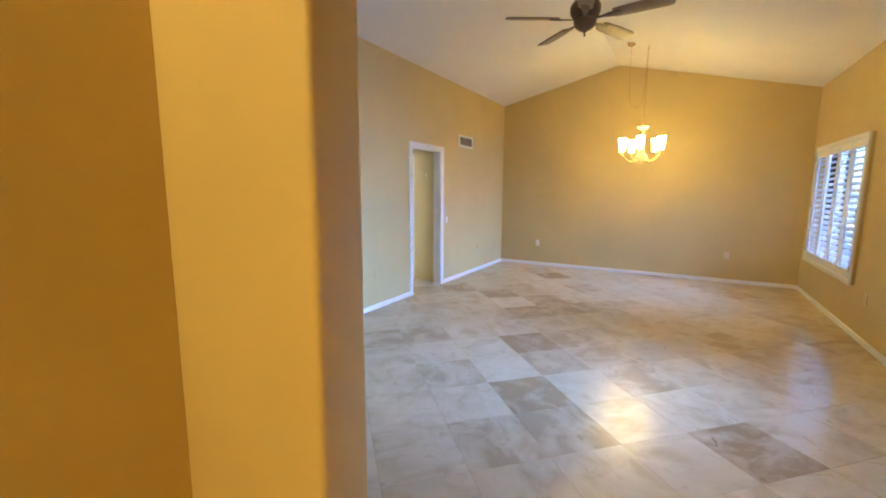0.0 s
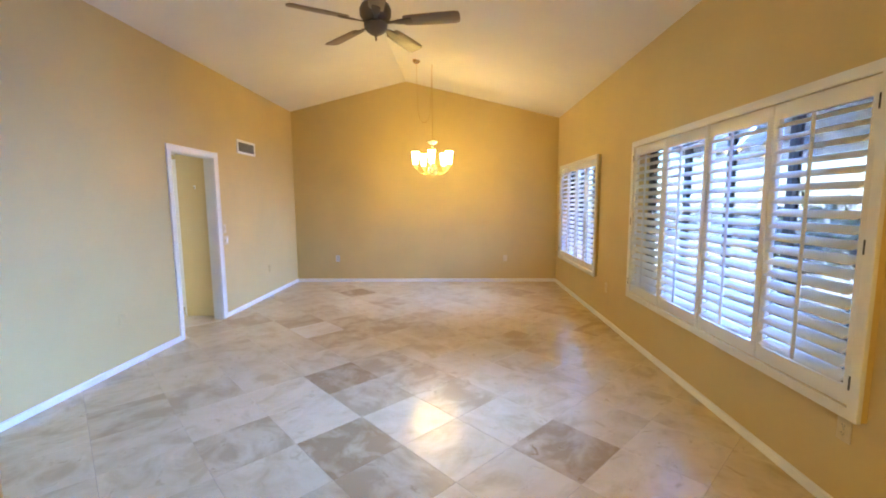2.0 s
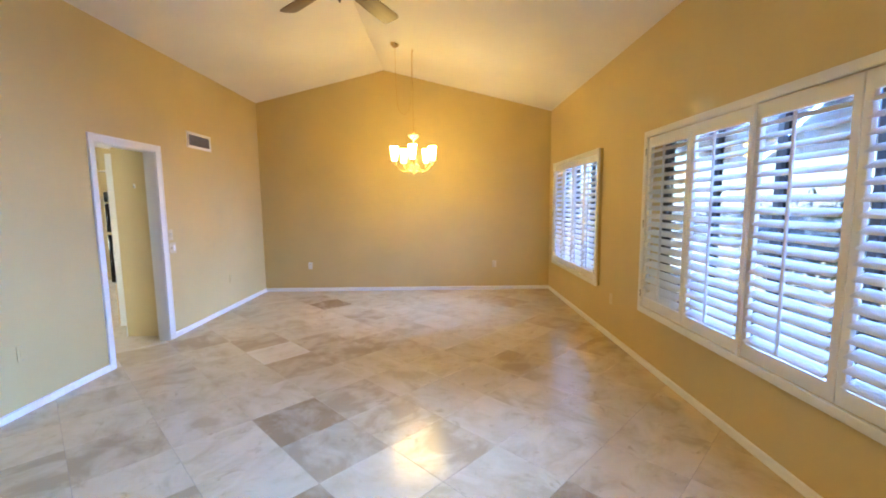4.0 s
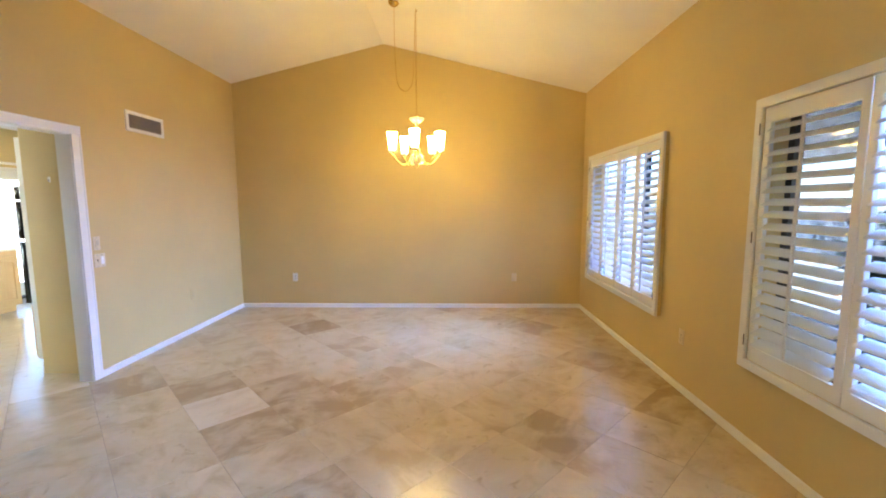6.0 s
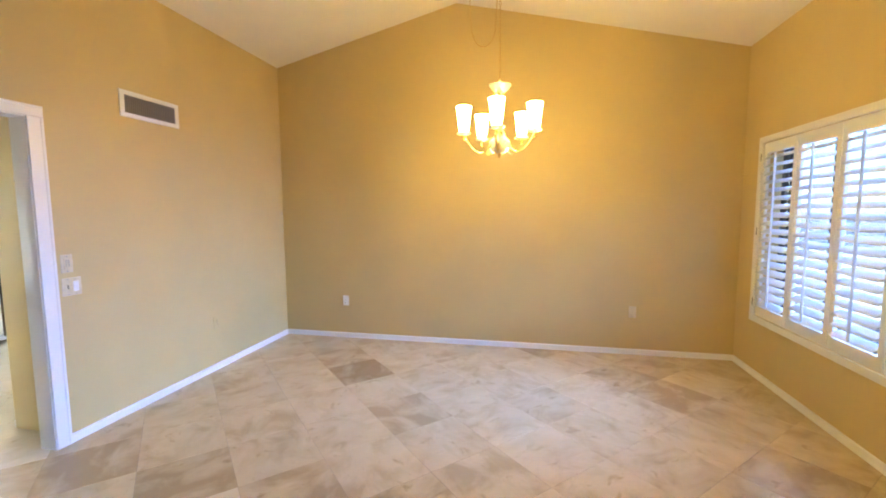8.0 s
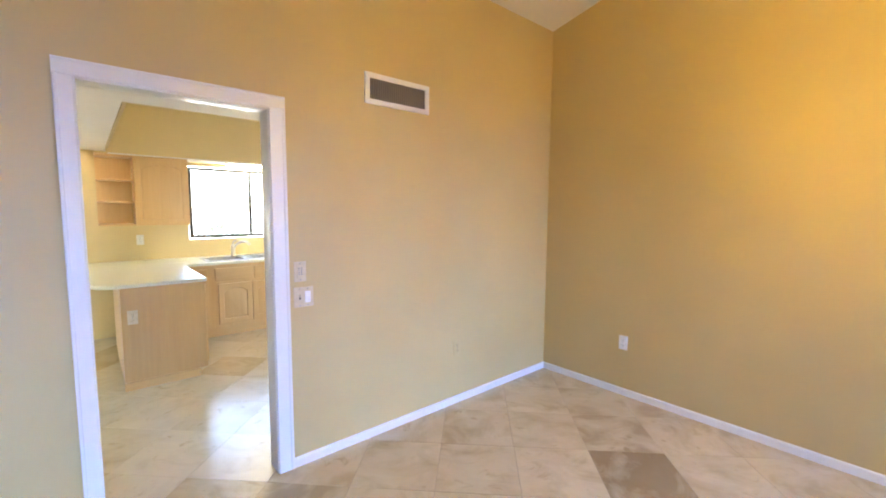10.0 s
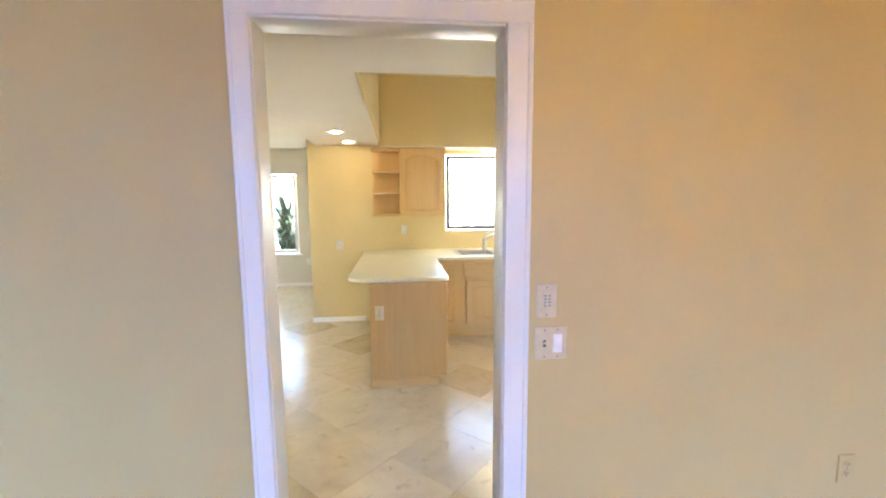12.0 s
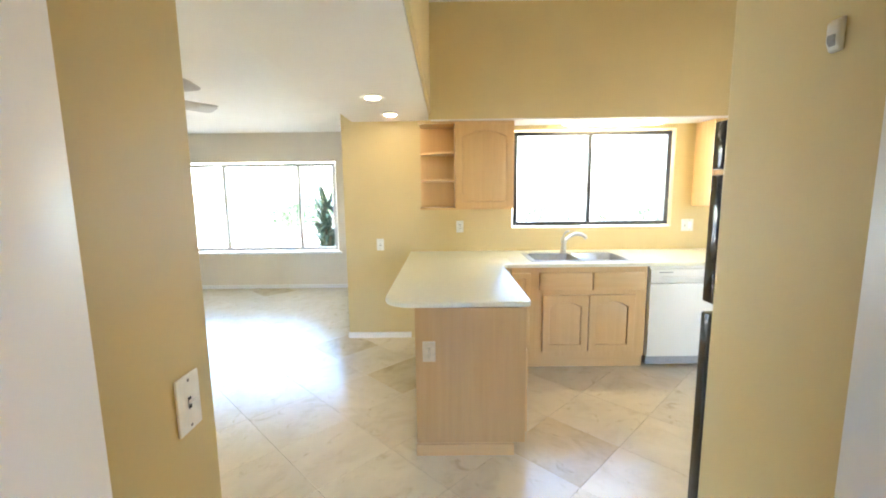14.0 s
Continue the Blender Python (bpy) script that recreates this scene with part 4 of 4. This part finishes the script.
# family room ceiling fan
fam = thing("ceiling_fan", pose(-5.75, 3.25, 2.02), "white ceiling fan in the family room", "ceiling fan")
part("motor_housing", lathe(BM(), [(0.03, 0.02), (0.10, 0.05), (0.12, 0.10), (0.10, 0.15), (0.03, 0.19), (0.02, 0.26), (0.06, 0.30), (0.07, 0.34)], 26), TRIM, fam, "", True)
bm = BM()
prism(bm, out, "z", -0.004, 0.004)
bmesh.ops.transform(bm, matrix=pose(0, 0, 0, -14, 0, 0), verts=bm.verts)
white_blade = meshed("blade", soften(bm, 0.0015, 2), plain("pale_fan_blade", (0.45, 0.40, 0.36), 0.5), True)
for k in range(5):
    again("blade", white_blade, fam, pose(0, 0, 0.10, 0, 0, 72 * k + 75))

# ---- outside ----
bm = BM()
slab(bm, "z", -0.4, -0.15, (-400, 400), (-400, 400))
ground = tagged(part("ground", bm, CONCRETE), "pale dusty concrete and gravel yard", "ground", "", "structure")


def leaf_shrub(x, y, z, size, count, seed, mat, label):
    """A shrub: short stems and many small folded leaves in an uneven crown."""
    rnd = random.Random(seed)
    th = thing("shrub", pose(x, y, z), label, "shrub")
    bm = BM()
    for k in range(6):
        a = rnd.uniform(0, 6.28)
        r = rnd.uniform(0.2, 0.6) * size
        tube(bm, [(0, 0, -0.02), (r * 0.3 * math.cos(a), r * 0.3 * math.sin(a), size * 0.5), (r * math.cos(a), r * math.sin(a), size * 1.0)], 0.012, 5)
    part("stems", bm, BARK, th)
    lumps = [(rnd.uniform(-0.5, 0.5) * size, rnd.uniform(-0.5, 0.5) * size, size * rnd.uniform(0.45, 1.2), size * rnd.uniform(0.25, 0.5)) for _ in range(9)]
    verts, faces = [], []
    for k in range(count):
        cx, cy, cz, r = rnd.choice(lumps)
        d = Vector((rnd.gauss(0, 1), rnd.gauss(0, 1), rnd.gauss(0, 1))).normalized() * r * rnd.uniform(0.5, 1.05)
        p = Vector((cx, cy, cz)) + d
        m = Euler((rnd.uniform(0, 6.28), rnd.uniform(0, 6.28), rnd.uniform(0, 6.28))).to_matrix()
        s = rnd.uniform(0.03, 0.06)
        i = len(verts)
        verts += [p + m @ Vector(q) * s for q in ((-1, 0, 0), (0, 0.45, 0.12), (1, 0, 0), (0, -0.45, 0.12))]
        faces += [(i, i + 1, i + 2), (i, i + 2, i + 3)]
    me = bpy.data.meshes.new("crown")
    me.from_pydata(verts, [], faces)
    me.materials.append(mat)
    again("crown", me, th)
    return th


def yucca(x, y, z, height, seed):
    rnd = random.Random(seed)
    th = thing("yucca", pose(x, y, z), "tall spiky green yucca outside the window", "plant")
    part("trunk", tube(BM(), [(0, 0, 0), (0.03, 0.02, height * 0.4), (0.01, 0.04, height * 0.78)], 0.07, 10), BARK, th, "", True)
    verts, faces = [], []
    for k in range(330):
        base = Vector((rnd.uniform(-0.07, 0.07), rnd.uniform(-0.07, 0.07), height * rnd.uniform(0.12, 0.82)))
        a, e = rnd.uniform(0, 6.28), rnd.uniform(-0.5, 1.35)
        d = Vector((math.cos(a) * math.cos(e), math.sin(a) * math.cos(e), math.sin(e)))
        sd = d.cross(Vector((0, 0, 1))).normalized()
        ln, wd = rnd.uniform(0.35, 0.68), rnd.uniform(0.018, 0.03)
        i = len(verts)
        drop = Vector((0, 0, -0.10 * ln))
        verts += [base - sd * wd, base + sd * wd, base + d * ln * 0.55 + sd * wd * 1.2, base + d * ln * 0.55 - sd * wd * 1.2, base + d * ln + drop]
        faces += [(i, i + 1, i + 2, i + 3), (i + 3, i + 2, i + 4)]
    me = bpy.data.meshes.new("crown")
    me.from_pydata(verts, [], faces)
    me.materials.append(YUCCA)
    again("crown", me, th)
    return th


yucca(FX - 1.2, 3.24, -0.15, 1.75, 3)
leaf_shrub(FX - 5.5, 1.0, -0.15, 1.2, 2600, 11, LEAF, "leafy green shrub in the yard")
leaf_shrub(FX - 5.0, 3.1, -0.15, 1.0, 2200, 12, LEAF, "leafy green shrub in the yard")
leaf_shrub(KX - 4.2, 9.0, -0.15, 1.1, 2400, 13, LEAF, "green shrub beyond the kitchen window")
leaf_shrub(KX - 4.6, 7.6, -0.15, 0.9, 1800, 14, LEAF, "green shrub beyond the kitchen window")
leaf_shrub(XR + 3.4, 5.6, -0.15, 1.0, 2400, 15, LEAF, "green shrub beside the patio")
leaf_shrub(XR + 3.6, 7.4, -0.15, 1.1, 2400, 16, LEAF, "green shrub beside the patio")
leaf_shrub(XR + 3.2, 3.6, -0.15, 0.8, 2000, 17, LEAF, "green shrub beside the patio")

bm = slab(BM(), "x", XR + 9.0, XR + 9.2, (-14, 26), (-0.2, 1.1))
structure("wall_garden_east", bm, STUCCO, "pale stucco garden wall")
bm = slab(BM(), "x", -18.2, -18.0, (-14, 26), (-0.2, 1.35))
structure("wall_garden_west", bm, STUCCO, "pale stucco garden wall")

# the kitchen and family room stand on their own setting-out line: set them in place
for ob in list(scene.objects):
    if ob.parent is None and ob.type in ("MESH", "EMPTY") and ob not in (ground, floor):
        middle = sum((Vector(c) for c in ob.bound_box), Vector()) / 8 if ob.type == "MESH" else ob.matrix_basis.translation
        if middle.x < -3.95:
            ob.matrix_basis = Matrix.Translation((0.045, -0.012, 0)) @ ob.matrix_basis

# ---- floor tiles, laid on the diagonal ----
PITCH = 0.658
HALF = PITCH / 2
SUM0, DIF0 = -0.125, -0.275
def tile_mesh(name, mat):
    bm = BM()
    s, c = PITCH / math.sqrt(2) / 2 - 0.0009, 0.0007
    rings = []
    for r, z in ((s, -0.010), (s, -c), (s - c, 0.0)):
        rings.append([bm.verts.new((x * r, y * r, z)) for x, y in ((-1, -1), (1, -1), (1, 1), (-1, 1))])
    for p, q in zip(rings, rings[1:]):
        for i in range(4):
            bm.faces.new((p[i], p[(i + 1) % 4], q[(i + 1) % 4], q[i]))
    bm.faces.new(rings[-1])
    return meshed(name, bm, mat)


tile_of = {"pale": tile_mesh("tile", TILE), "mid": tile_mesh("tile_mottled", TILE_MID), "dark": tile_mesh("tile_brown", TILE_DARK), "white": tile_mesh("tile_cream", TILE_WHITE)}
# tiles that stand out from the rest, by where they lie
MARKED = {
    "dark": ((-1.22, 4.05), (-0.90, 3.06), (-2.00, 7.44), (0.39, 3.08)),
    "mid": ((-2.20, 5.70), (-1.24, 5.37), (-1.57, 5.72), (-2.329, 7.773), (-0.583, 2.761), (-1.56, 5.04), (-0.25, 3.71), (-0.58, 3.99), (0.39, 7.54), (-2.30, 3.99), (-2.557, 3.419), (-1.40, 2.94), (-0.90, 4.33), (-1.10, 3.64), (-0.92, 2.44), (1.30, 6.44), (-1.00, 5.94)),
    "white": ((-1.89, 5.38),),
    "pale": ((0.075, 4.077), (0.404, 3.748)),
}
spots = {}
for kind, places in MARKED.items():
    for x, y in places:
        i, j = math.floor((x + y - SUM0) / PITCH), math.floor((y - x - DIF0) / PITCH)
        spots[i, j] = kind
rnd = random.Random(5)
count = 0
loose = {"pale": [], "mid": [], "white": []}
rooms = ((XL - 0.1, XR + 0.1, YF - 0.05, YB + 0.1), (KX - 0.1, XL - 0.1, 4.3, 9.65), (FX - 0.05, XL - 0.1, -0.85, 4.3))
for i in range(-20, 18):
    for j in range(-8, 32):
        a, b = SUM0 + (i + 0.5) * PITCH, DIF0 + (j + 0.5) * PITCH
        x, y = (a - b) / 2, (a + b) / 2
        draw = rnd.random()
        turn = rnd.choice((0, 90, 180, 270))
        if not any(x0 - HALF < x < x1 + HALF and y0 - HALF < y < y1 + HALF for x0, x1, y0, y1 in rooms):
            continue
        kind = spots.get((i, j), (("white" if draw > 0.06 else "pale") if x < XL else "mid" if draw < 0.10 else "pale"))
        near = (-3.6 < x < 1.9 and 1.2 < y < 8.7) or (-6.4 < x <= -3.6 and 4.4 < y < 7.2)
        if near and count < 300:
            again("tile", tile_of[kind], floor, pose(x, y, 0, 0, 0, 45 + turn))
            count += 1
        else:
            loose["mid" if kind in ("mid", "dark") else kind].append((x, y))
for kind, places in loose.items():
    verts, faces = [], []
    src = tile_of[kind]
    for x, y in places:
        m = pose(x, y, 0, 0, 0, 45)
        k = len(verts)
        verts += [m @ v.co for v in src.vertices]
        faces += [tuple(k + n for n in p.vertices) for p in src.polygons]
    me = bpy.data.meshes.new("far_tiles")
    me.from_pydata(verts, [], faces)
    me.materials.append(src.materials[0])
    tagged(again("far_tiles", me, floor), kind="stuff")
